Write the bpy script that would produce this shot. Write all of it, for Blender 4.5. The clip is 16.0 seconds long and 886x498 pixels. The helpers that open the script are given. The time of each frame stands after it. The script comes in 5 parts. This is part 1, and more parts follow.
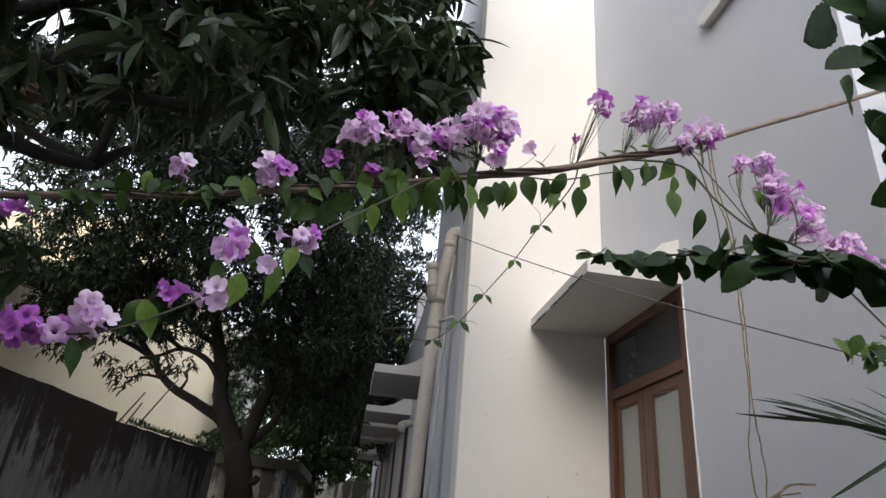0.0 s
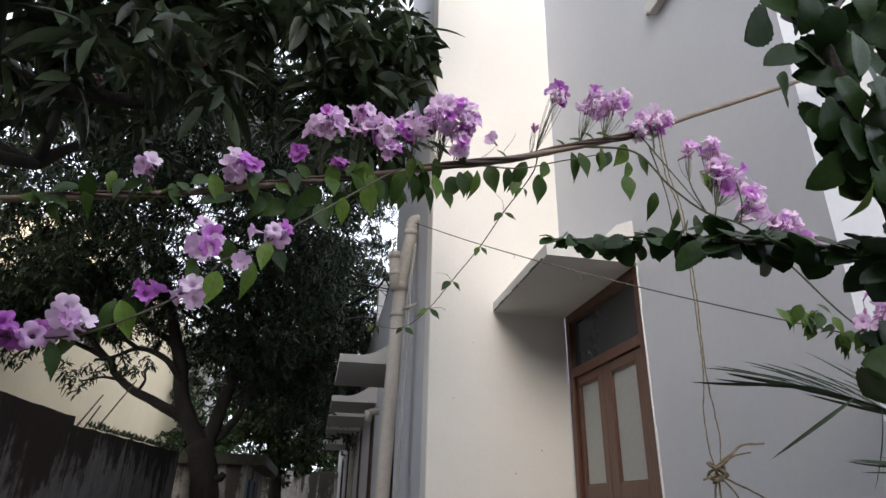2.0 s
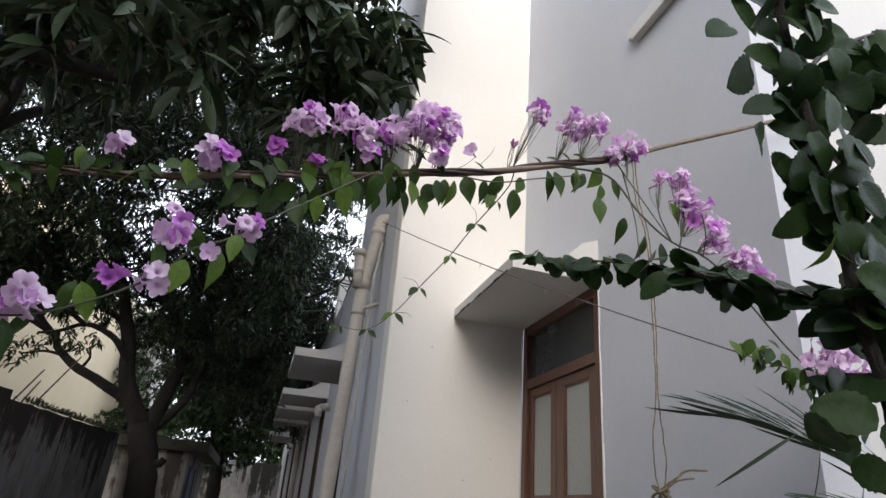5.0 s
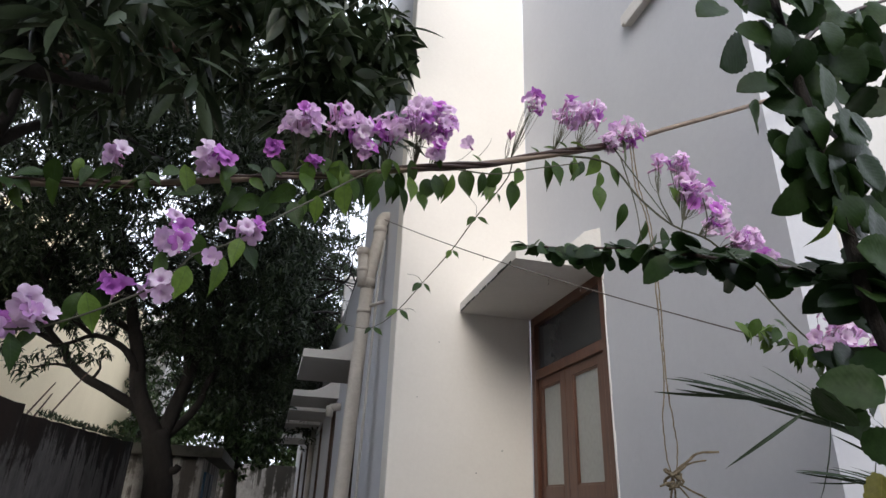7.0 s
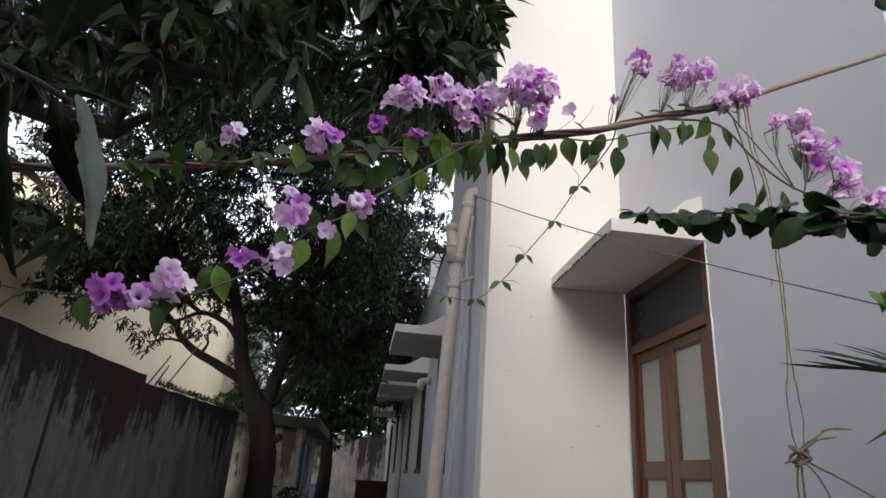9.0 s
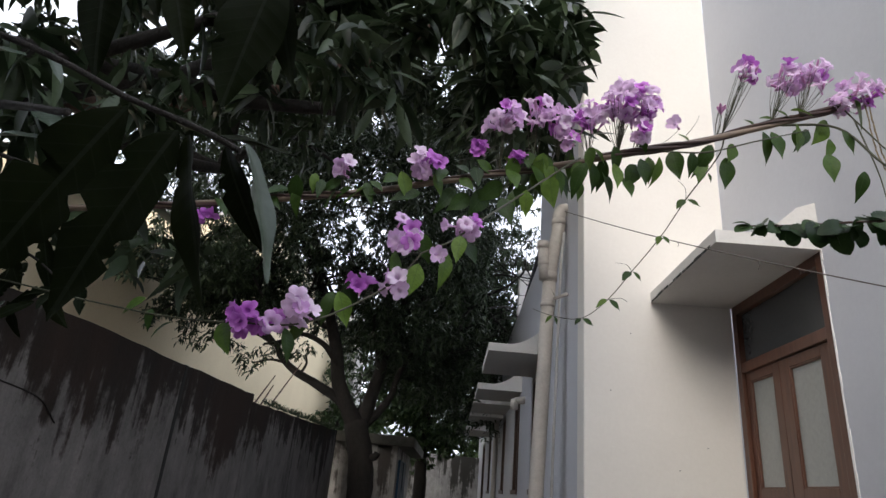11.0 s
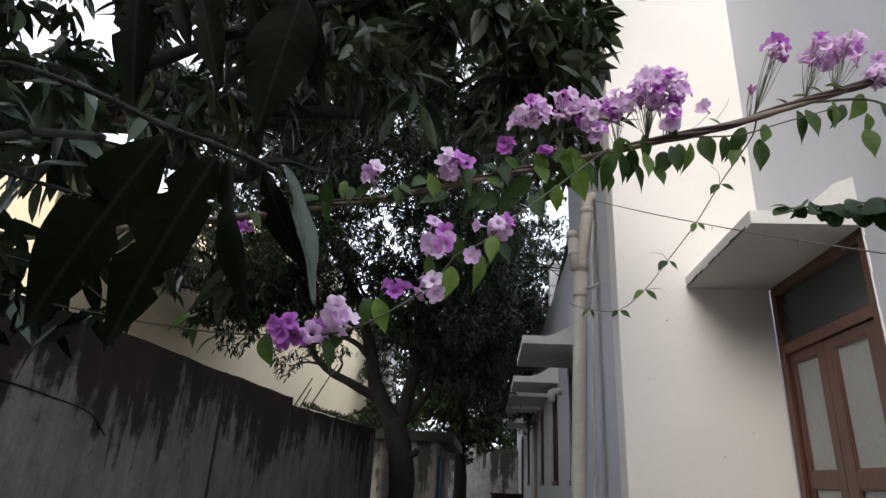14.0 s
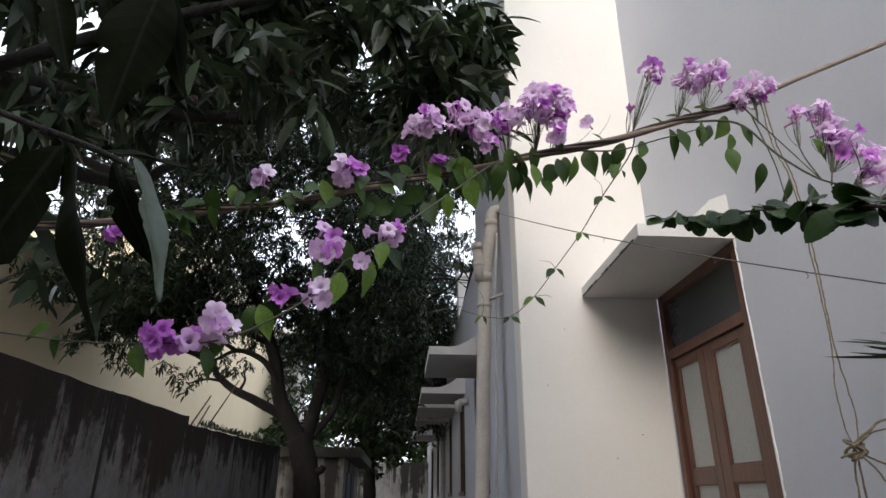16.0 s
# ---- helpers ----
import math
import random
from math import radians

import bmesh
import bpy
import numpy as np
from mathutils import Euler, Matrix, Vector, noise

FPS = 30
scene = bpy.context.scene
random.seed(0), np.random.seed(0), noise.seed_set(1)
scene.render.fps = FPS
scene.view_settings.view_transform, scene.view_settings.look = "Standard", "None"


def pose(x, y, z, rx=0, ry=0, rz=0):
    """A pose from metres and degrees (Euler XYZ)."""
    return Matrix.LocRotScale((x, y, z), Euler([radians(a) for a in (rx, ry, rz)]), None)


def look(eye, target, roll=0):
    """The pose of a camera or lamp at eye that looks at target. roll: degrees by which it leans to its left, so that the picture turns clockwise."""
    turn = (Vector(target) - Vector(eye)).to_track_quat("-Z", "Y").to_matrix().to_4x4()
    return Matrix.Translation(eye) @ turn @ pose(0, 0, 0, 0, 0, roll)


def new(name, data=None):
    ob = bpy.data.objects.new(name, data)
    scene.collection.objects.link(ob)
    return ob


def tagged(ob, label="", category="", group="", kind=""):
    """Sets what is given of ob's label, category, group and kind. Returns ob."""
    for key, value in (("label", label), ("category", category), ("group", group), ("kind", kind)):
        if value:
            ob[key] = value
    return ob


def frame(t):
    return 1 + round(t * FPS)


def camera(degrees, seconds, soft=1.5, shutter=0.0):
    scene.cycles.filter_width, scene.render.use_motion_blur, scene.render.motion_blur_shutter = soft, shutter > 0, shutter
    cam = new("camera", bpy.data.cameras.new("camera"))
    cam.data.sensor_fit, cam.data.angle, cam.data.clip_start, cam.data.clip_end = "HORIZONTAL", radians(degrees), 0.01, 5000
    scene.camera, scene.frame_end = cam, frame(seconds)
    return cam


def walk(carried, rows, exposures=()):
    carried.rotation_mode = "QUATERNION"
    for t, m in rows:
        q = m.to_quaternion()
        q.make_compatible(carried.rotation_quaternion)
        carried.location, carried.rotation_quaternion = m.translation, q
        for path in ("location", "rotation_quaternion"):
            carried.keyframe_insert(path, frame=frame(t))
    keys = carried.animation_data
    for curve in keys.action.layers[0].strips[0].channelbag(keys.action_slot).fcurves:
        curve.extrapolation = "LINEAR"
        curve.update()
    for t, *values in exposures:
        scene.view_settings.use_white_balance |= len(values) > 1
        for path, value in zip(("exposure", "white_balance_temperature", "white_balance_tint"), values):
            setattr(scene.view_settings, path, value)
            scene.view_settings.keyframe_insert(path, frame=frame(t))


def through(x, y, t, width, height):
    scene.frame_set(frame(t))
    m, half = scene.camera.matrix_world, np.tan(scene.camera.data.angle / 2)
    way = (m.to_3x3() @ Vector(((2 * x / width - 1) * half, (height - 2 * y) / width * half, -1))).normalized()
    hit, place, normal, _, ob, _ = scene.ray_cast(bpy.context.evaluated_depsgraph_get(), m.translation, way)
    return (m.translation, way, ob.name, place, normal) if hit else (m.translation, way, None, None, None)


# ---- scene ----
cam = camera(72.5, 16.0, soft=1.5)
PATH = [
    (0, (0.195, 0.506, 1.528), (0.399, 2.314, 2.359), 5.0),
    (0.5, (0.199, 0.469, 1.507), (0.421, 2.262, 2.366), 2.7),
    (1, (0.151, 0.483, 1.509), (0.494, 2.297, 2.279), 4.5),
    (1.5, (0.147, 0.468, 1.508), (0.499, 2.28, 2.279), 3.5),
    (2, (0.152, 0.455, 1.509), (0.5, 2.256, 2.307), 1.1),
    (2.5, (0.157, 0.457, 1.505), (0.531, 2.242, 2.325), 2.2),
    (3, (0.147, 0.467, 1.501), (0.543, 2.265, 2.283), 3.0),
    (3.5, (0.138, 0.464, 1.505), (0.538, 2.262, 2.285), 3.1),
    (4, (0.119, 0.448, 1.52), (0.568, 2.22, 2.332), 5.7),
    (6.5, (0.138, 0.443, 1.526), (0.613, 2.217, 2.318), 2.4),
    (7, (0.132, 0.443, 1.522), (0.586, 2.223, 2.313), 2.1),
    (7.5, (0.129, 0.453, 1.519), (0.547, 2.263, 2.26), 1.6),
    (8, (0.1, 0.456, 1.513), (0.45, 2.283, 2.248), 3.4),
    (8.5, (0.079, 0.473, 1.504), (0.359, 2.317, 2.224), 3.6),
    (9, (0.064, 0.469, 1.502), (0.265, 2.328, 2.211), 4.0),
    (11.5, (-0.029, 0.44, 1.497), (-0.169, 2.29, 2.242), 5.3),
    (12, (-0.052, 0.437, 1.499), (-0.243, 2.303, 2.195), 5.3),
    (12.5, (-0.066, 0.439, 1.504), (-0.294, 2.312, 2.168), 5.7),
    (13, (-0.059, 0.43, 1.503), (-0.344, 2.284, 2.199), 4.4),
    (13.5, (-0.039, 0.44, 1.51), (-0.261, 2.304, 2.2), 3.6),
    (14, (-0.025, 0.436, 1.515), (-0.193, 2.294, 2.234), 3.1),
    (14.5, (-0.005, 0.434, 1.514), (-0.108, 2.289, 2.254), 2.4),
    (15, (0.009, 0.428, 1.505), (0.015, 2.279, 2.263), 2.1),
    (15.5, (0.02, 0.419, 1.507), (0.099, 2.247, 2.314), 2.0),
    (16, (0.039, 0.439, 1.497), (0.157, 2.282, 2.264), 0.1),
]
walk(cam, [(t, look(eye, target, roll)) for t, eye, target, roll in PATH])

# ---- world, sun, exposure ----
world = bpy.data.worlds.new("world")
scene.world = world
world.use_nodes = True
wn = world.node_tree.nodes
sky = wn.new("ShaderNodeTexSky")
sky.sky_type = "NISHITA"
sky.sun_disc = False
sky.sun_elevation = radians(34)
sky.sun_rotation = radians(200)
sky.air_density, sky.dust_density, sky.ozone_density = 1.0, 6.0, 1.0
wn["Background"].inputs["Strength"].default_value = 0.15
# an overcast sky: an even pale cloud veil over most of the blue
veil = wn.new("ShaderNodeMixRGB")
veil.inputs["Fac"].default_value = 0.85
veil.inputs[2].default_value = (5.65, 6.0, 6.8, 1)
world.node_tree.links.new(sky.outputs["Color"], veil.inputs[1])
world.node_tree.links.new(veil.outputs["Color"], wn["Background"].inputs["Color"])

sun_data = bpy.data.lights.new("sun", "SUN")
sun_data.energy, sun_data.angle, sun_data.color = 0.6, radians(36), (1.0, 0.95, 0.88)
sun = new("sun", sun_data)
sun.matrix_world = look((-4.5, -12.5, 9.5), (0, 0, 2.5))
scene.view_settings.exposure = 1.3


# ---- materials ----
def material(name, build):
    m = bpy.data.materials.new(name)
    m.use_nodes = True
    build(m.node_tree.nodes, m.node_tree.links, m.node_tree.nodes["Principled BSDF"])
    return m


def ramp(n, stops):
    r = n.new("ShaderNodeValToRGB")
    els = r.color_ramp.elements
    while len(els) < len(stops):
        els.new(0.5)
    for e, (p, c) in zip(els, stops):
        e.position, e.color = p, (*c, 1)
    return r


def noise_tex(n, l, scale, detail=4, rough=0.6, stretch=(1, 1, 1), coord="Object"):
    t, mp, nz = n.new("ShaderNodeTexCoord"), n.new("ShaderNodeMapping"), n.new("ShaderNodeTexNoise")
    mp.inputs["Scale"].default_value = stretch
    nz.inputs["Scale"].default_value, nz.inputs["Detail"].default_value, nz.inputs["Roughness"].default_value = scale, detail, rough
    l.new(t.outputs[coord], mp.inputs["Vector"])
    l.new(mp.outputs["Vector"], nz.inputs["Vector"])
    return nz


def mixed(n, l, fac, a, b, kind="MIX"):
    m = n.new("ShaderNodeMixRGB")
    m.blend_type = kind
    for sock, v in zip(m.inputs, (fac, a, b)):
        if isinstance(v, (int, float)):
            sock.default_value = v
        elif isinstance(v, tuple):
            sock.default_value = (*v, 1)
        else:
            l.new(v, sock)
    return m.outputs["Color"]


def bump(n, l, p, height, strength, dist):
    b = n.new("ShaderNodeBump")
    b.inputs["Strength"].default_value, b.inputs["Distance"].default_value = strength, dist
    l.new(height, b.inputs["Height"])
    l.new(b.outputs["Normal"], p.inputs["Normal"])


def two_scale(base, dark, scale, fine, rough=0.8, bumps=0.3, dist=0.004, stretch=(1, 1, 1), metal=0.0):
    """A plain surface that varies at two scales between two colours, with fine relief."""
    def build(n, l, p):
        big, small = noise_tex(n, l, scale, 4, 0.6, stretch), noise_tex(n, l, fine, 5, 0.65, stretch)
        both = mixed(n, l, 0.4, big.outputs["Fac"], small.outputs["Fac"])
        r = ramp(n, [(0.32, dark), (0.66, base)])
        l.new(both, r.inputs["Fac"])
        l.new(r.outputs["Color"], p.inputs["Base Color"])
        p.inputs["Roughness"].default_value, p.inputs["Metallic"].default_value = rough, metal
        bump(n, l, p, small.outputs["Fac"], bumps, dist)
    return build


def stained(base, dark, reach, amount, rust=None, old=None):
    """Plaster with ragged tongues of black damp that run down from the top edge (object z, metres), rust-brown washes and pale bare patches."""
    def build(n, l, p):
        def calc(op, a, b, c=None):
            m = n.new("ShaderNodeMath")
            m.operation = op
            for sock, v in zip(m.inputs, (a, b, c)):
                if isinstance(v, (int, float)):
                    sock.default_value = v
                elif v is not None:
                    l.new(v, sock)
            return m.outputs[0]
        t, sep = n.new("ShaderNodeTexCoord"), n.new("ShaderNodeSeparateXYZ")
        l.new(t.outputs["Object"], sep.inputs["Vector"])
        broad = noise_tex(n, l, 0.9, 3, 0.55, (1, 1, 0.22))
        runs = noise_tex(n, l, 3.6, 5, 0.65, (1.5, 1.5, 0.10))
        thin = noise_tex(n, l, 8, 5, 0.7, (1.2, 1.2, 0.16))
        blot = noise_tex(n, l, 4.5, 6, 0.7)
        fine = noise_tex(n, l, 9, 7, 0.78, (1, 1, 0.55))
        patch = noise_tex(n, l, 2.1, 7, 0.72, (1, 1, 0.7))
        grain = noise_tex(n, l, 60, 4, 0.6)
        m = n.new("ShaderNodeMapRange")
        m.clamp = False
        m.inputs["From Min"].default_value, m.inputs["From Max"].default_value = reach[0], reach[1]
        l.new(sep.outputs["Z"], m.inputs["Value"])
        v = calc("MULTIPLY", m.outputs["Result"], amount)
        if old:
            # the older end of the wall is damp lower down (object y)
            m = n.new("ShaderNodeMapRange")
            for key, val in zip(("From Min", "From Max", "To Max"), old):
                m.inputs[key].default_value = val
            l.new(sep.outputs["Y"], m.inputs["Value"])
            v = calc("ADD", v, m.outputs["Result"])
        for nz, k in ((broad, 1.3), (runs, 1.35), (thin, 0.4), (blot, 0.75), (fine, 0.35)):
            v = calc("MULTIPLY_ADD", calc("SUBTRACT", nz.outputs["Fac"], 0.5), k, v)
        wash = ramp(n, [(0.22, (0, 0, 0)), (0.31, (0.6, 0.6, 0.6)), (0.37, (0.95, 0.95, 0.95)), (0.5, (1, 1, 1))])
        l.new(v, wash.inputs["Fac"])
        pale = ramp(n, [(0.36, tuple(0.55 * b for b in base)), (0.50, base), (0.64, tuple(min(1, 1.45 * b) for b in base))])
        l.new(calc("ADD", calc("MULTIPLY", patch.outputs["Fac"], 0.65), calc("MULTIPLY", thin.outputs["Fac"], 0.35)), pale.inputs["Fac"])
        damp = ramp(n, [(0.42, dark), (0.58, rust or dark)])
        l.new(calc("ADD", calc("MULTIPLY", broad.outputs["Fac"], 0.7), calc("MULTIPLY", patch.outputs["Fac"], 0.3)), damp.inputs["Fac"])
        c = mixed(n, l, wash.outputs["Color"], pale.outputs["Color"], damp.outputs["Color"])
        l.new(mixed(n, l, 0.3, c, grain.outputs["Fac"], "OVERLAY"), p.inputs["Base Color"])
        p.inputs["Roughness"].default_value = 0.95
        bump(n, l, p, fine.outputs["Fac"], 0.6, 0.012)
    return build


def leaf_like(colours, rough=0.45, through=0.25, single=False, throat=None, spec=0.3, veins=1.0):
    """Leaves or petals: a colour drawn leaf by leaf, some light let through. single: each leaf is an object. throat: a deeper colour at the flower's middle."""
    def build(n, l, p):
        geo = n.new("ShaderNodeObjectInfo" if single else "ShaderNodeNewGeometry")
        r = ramp(n, [(i / max(1, len(colours) - 1), c) for i, c in enumerate(colours)])
        l.new(geo.outputs["Random" if single else "Random Per Island"], r.inputs["Fac"])
        if throat:
            t, ln = n.new("ShaderNodeTexCoord"), n.new("ShaderNodeVectorMath")
            ln.operation = "LENGTH"
            l.new(t.outputs["Object"], ln.inputs[0])
            rr = n.new("ShaderNodeMapRange")
            rr.inputs["From Min"].default_value, rr.inputs["From Max"].default_value = 0.006, 0.019
            l.new(ln.outputs["Value"], rr.inputs["Value"])
            base = r
            r = n.new("ShaderNodeMixRGB")
            r.inputs[1].default_value = (*throat, 1)
            l.new(rr.outputs["Result"], r.inputs["Fac"])
            l.new(base.outputs["Color"], r.inputs[2])
        nz = noise_tex(n, l, 6 if single and not throat else 45, 4, 0.65)
        c = mixed(n, l, 0.15 if throat else 0.45, r.outputs["Color"], nz.outputs["Fac"], "OVERLAY")
        relief = nz.outputs["Fac"]
        if single and not throat:
            # a pale midrib and side veins, in the leaf's own length
            t, sep = n.new("ShaderNodeTexCoord"), n.new("ShaderNodeSeparateXYZ")
            l.new(t.outputs["Object"], sep.inputs["Vector"])

            def calc(op, a, b):
                m = n.new("ShaderNodeMath")
                m.operation = op
                for sock, v in zip(m.inputs, (a, b)):
                    if isinstance(v, (int, float)):
                        sock.default_value = v
                    elif v is not None:
                        l.new(v, sock)
                return m.outputs[0]
            off = calc("ABSOLUTE", sep.outputs["Y"], None)
            rib = calc("LESS_THAN", off, 0.011)
            slant = calc("SINE", calc("MULTIPLY", calc("SUBTRACT", sep.outputs["X"], calc("MULTIPLY", off, 0.75)), 62.0), None)
            side = calc("GREATER_THAN", slant, 0.965)
            lines = calc("ADD", calc("MULTIPLY", rib, 0.55 * veins), calc("MULTIPLY", side, 0.2 * veins))
            c = mixed(n, l, lines, c, tuple(min(1.0, 1.6 * v + 0.02) for v in colours[-1]))
            relief = calc("ADD", calc("MULTIPLY", slant, 0.25 * veins), calc("MULTIPLY", nz.outputs["Fac"], 0.6))
        l.new(c, p.inputs["Base Color"])
        p.inputs["Roughness"].default_value = rough
        p.inputs["Specular IOR Level"].default_value = spec
        tr, mx = n.new("ShaderNodeBsdfTranslucent"), n.new("ShaderNodeMixShader")
        l.new(c, tr.inputs["Color"])
        mx.inputs["Fac"].default_value = through
        l.new(p.outputs["BSDF"], mx.inputs[1])
        l.new(tr.outputs["BSDF"], mx.inputs[2])
        l.new(mx.outputs["Shader"], n["Material Output"].inputs["Surface"])
        bump(n, l, p, relief, 0.3, 0.002)
    return build


def plain(colour, rough=0.6, metal=0.0):
    def build(n, l, p):
        nz = noise_tex(n, l, 30, 4, 0.6)
        c = mixed(n, l, 0.2, colour, nz.outputs["Fac"], "OVERLAY")
        l.new(c, p.inputs["Base Color"])
        p.inputs["Roughness"].default_value, p.inputs["Metallic"].default_value = rough, metal
    return build


def wood(base, dark, stretch=(12, 12, 0.8), rough=0.45):
    def build(n, l, p):
        g = noise_tex(n, l, 3.0, 6, 0.7, stretch)
        w = noise_tex(n, l, 1.6, 3, 0.5)
        r = ramp(n, [(0.3, dark), (0.7, base)])
        l.new(mixed(n, l, 0.35, g.outputs["Fac"], w.outputs["Fac"]), r.inputs["Fac"])
        l.new(r.outputs["Color"], p.inputs["Base Color"])
        p.inputs["Roughness"].default_value = rough
        bump(n, l, p, g.outputs["Fac"], 0.3, 0.002)
    return build


M = {}
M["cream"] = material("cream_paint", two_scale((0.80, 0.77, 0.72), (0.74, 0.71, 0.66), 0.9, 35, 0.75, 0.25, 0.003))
# cream paint dulled in colour, to hold down the sky light on it
M["pale_wall"] = material("dulled_cream_paint", two_scale((0.60, 0.595, 0.58), (0.54, 0.535, 0.52), 0.9, 35, 0.8, 0.25, 0.003))
# off-white paint; the blue-grey shade on these walls is in its colour
M["shaded_wall"] = material("shaded_white_paint", two_scale((0.545, 0.555, 0.585), (0.49, 0.50, 0.535), 0.8, 30, 0.75, 0.25, 0.003))
M["concrete"] = material("concrete", two_scale((0.50, 0.48, 0.45), (0.34, 0.33, 0.31), 1.6, 40, 0.9, 0.4, 0.004))
M["boundary"] = material("damp_plaster", stained((0.175, 0.162, 0.154), (0.013, 0.011, 0.009), (1.40, 2.25), 0.54, (0.032, 0.018, 0.0125), (3.7, 1.6, 0.34)))
M["old_wall"] = material("weathered_plaster", stained((0.30, 0.29, 0.28), (0.045, 0.042, 0.036), (0.6, 2.6), 0.50))
# limewash darkened and streaked to carry the tree crown's shade in its colour
M["hut"] = material("shaded_limewash", stained((0.40, 0.38, 0.35), (0.09, 0.08, 0.07), (1.2, 2.3), 0.30))
M["moss"] = material("mossy_concrete", two_scale((0.14, 0.13, 0.11), (0.045, 0.05, 0.035), 3, 40, 0.95, 0.5, 0.006))
M["yellow"] = material("pale_yellow_paint", two_scale((0.74, 0.63, 0.43), (0.64, 0.53, 0.35), 0.5, 20, 0.85))
M["ground"] = material("earth_ground", two_scale((0.20, 0.17, 0.14), (0.09, 0.08, 0.065), 0.7, 18, 0.95, 0.6, 0.02))
M["door_wood"] = material("varnished_wood", wood((0.145, 0.062, 0.036), (0.05, 0.02, 0.013), (12, 12, 0.8), 0.38))
M["dark_wood"] = material("dark_wood", wood((0.10, 0.05, 0.03), (0.04, 0.02, 0.014)))
M["pipe"] = material("pvc_pipe", two_scale((0.52, 0.48, 0.43), (0.36, 0.33, 0.29), 3, 40, 0.55, 0.1))
M["dark_metal"] = material("dark_metal", plain((0.03, 0.03, 0.035), 0.5, 0.6))
M["bark"] = material("mango_bark", two_scale((0.026, 0.021, 0.017), (0.009, 0.007, 0.006), 5, 40, 0.95, 0.9, 0.02, (1, 1, 0.35)))
M["limb"] = material("red_brown_bark", two_scale((0.13, 0.075, 0.055), (0.05, 0.03, 0.024), 5, 40, 0.9, 0.7, 0.01))
M["twig"] = material("green_twig", plain((0.060, 0.062, 0.034), 0.6))
M["mango"] = material("mango_leaf", leaf_like([(0.010, 0.018, 0.008), (0.022, 0.036, 0.015), (0.062, 0.086, 0.044), (0.030, 0.046, 0.021), (0.016, 0.027, 0.012)], 0.40, 0.16))
M["far_leaf"] = material("far_leaf", leaf_like([(0.018, 0.034, 0.013), (0.035, 0.06, 0.022), (0.055, 0.088, 0.03)], 0.5, 0.3))
M["vine_leaf"] = material("vine_leaf", leaf_like([(0.015, 0.034, 0.008), (0.070, 0.130, 0.020), (0.026, 0.056, 0.012), (0.125, 0.205, 0.034), (0.040, 0.080, 0.015), (0.020, 0.043, 0.010)], 0.38, 0.28, True, None, 0.2, 0.7))
M["shrub_leaf"] = material("shrub_leaf", leaf_like([(0.010, 0.024, 0.007), (0.018, 0.040, 0.012), (0.036, 0.070, 0.021), (0.013, 0.030, 0.009)], 0.38, 0.20, True, None, 0.12, 0.22))
# mango leaf with the canopy's shade put into its near-black colour
M["near_leaf"] = material("shaded_mango_leaf", leaf_like([(0.004, 0.006, 0.002), (0.007, 0.010, 0.003), (0.005, 0.008, 0.003)], 0.55, 0.05, True, None, 0.04, 0.6))
M["yellow_leaf"] = material("yellowing_leaf", leaf_like([(0.11, 0.11, 0.016), (0.14, 0.13, 0.02)], 0.5, 0.2, True, None, 0.2, 0.5))
M["palm_leaf"] = material("palm_leaf", leaf_like([(0.014, 0.026, 0.013), (0.026, 0.042, 0.021), (0.042, 0.06, 0.034)], 0.45, 0.12, True, None, 0.12, 0.3))
M["petal"] = material("petal", leaf_like([(0.66, 0.36, 0.71), (0.80, 0.58, 0.81), (0.88, 0.76, 0.87), (0.73, 0.46, 0.76), (0.85, 0.68, 0.85)], 0.6, 0.35, True, (0.80, 0.60, 0.78)))
M["petal_deep"] = material("petal_deep", leaf_like([(0.52, 0.15, 0.58), (0.62, 0.24, 0.68)], 0.55, 0.3, True, (0.46, 0.12, 0.50)))
M["bud"] = material("flower_tube", leaf_like([(0.45, 0.16, 0.42), (0.30, 0.17, 0.22), (0.55, 0.30, 0.50)], 0.5, 0.3, True))
M["stem"] = material("woody_stem", wood((0.085, 0.046, 0.036), (0.026, 0.014, 0.012), (3, 14, 14), 0.55))
M["bamboo"] = material("bamboo", wood((0.30, 0.225, 0.16), (0.06, 0.036, 0.026), (1.5, 16, 16), 0.5))
M["rope"] = material("jute_rope", two_scale((0.34, 0.27, 0.17), (0.10, 0.075, 0.045), 60, 300, 0.9, 0.8, 0.002))
M["wire"] = material("wire", plain((0.10, 0.085, 0.075), 0.6, 0.3))
M["blue"] = material("blue_paint", plain((0.05, 0.12, 0.20), 0.5))
M["glass"] = material("frosted_glass", plain((0.30, 0.31, 0.29), 0.28))
M["dark_glass"] = material("dark_glass", plain((0.045, 0.048, 0.05), 0.12))
M["inside"] = material("dark_backing", plain((0.04, 0.04, 0.04), 0.9))
M["dry_leaf"] = material("dry_leaf", plain((0.20, 0.085, 0.035), 0.7))


# ---- mesh helpers ----
def box(bm, x0, x1, y0, y1, z0, z1, bevel=0.0):
    r = bmesh.ops.create_cube(bm, size=1.0)
    for v in r["verts"]:
        v.co = Vector((x0 + (v.co.x + 0.5) * (x1 - x0), y0 + (v.co.y + 0.5) * (y1 - y0), z0 + (v.co.z + 0.5) * (z1 - z0)))
    if bevel:
        es = {e for v in r["verts"] for e in v.link_edges}
        bmesh.ops.bevel(bm, geom=list(es), offset=bevel, segments=2, profile=0.6, affect="EDGES")


def done(name, bm, mat, parent=None, smooth=False):
    me = bpy.data.meshes.new(name)
    bm.to_mesh(me)
    bm.free()
    me.materials.append(mat)
    if smooth:
        for p in me.polygons:
            p.use_smooth = True
    ob = new(name, me)
    ob.parent = parent
    return ob


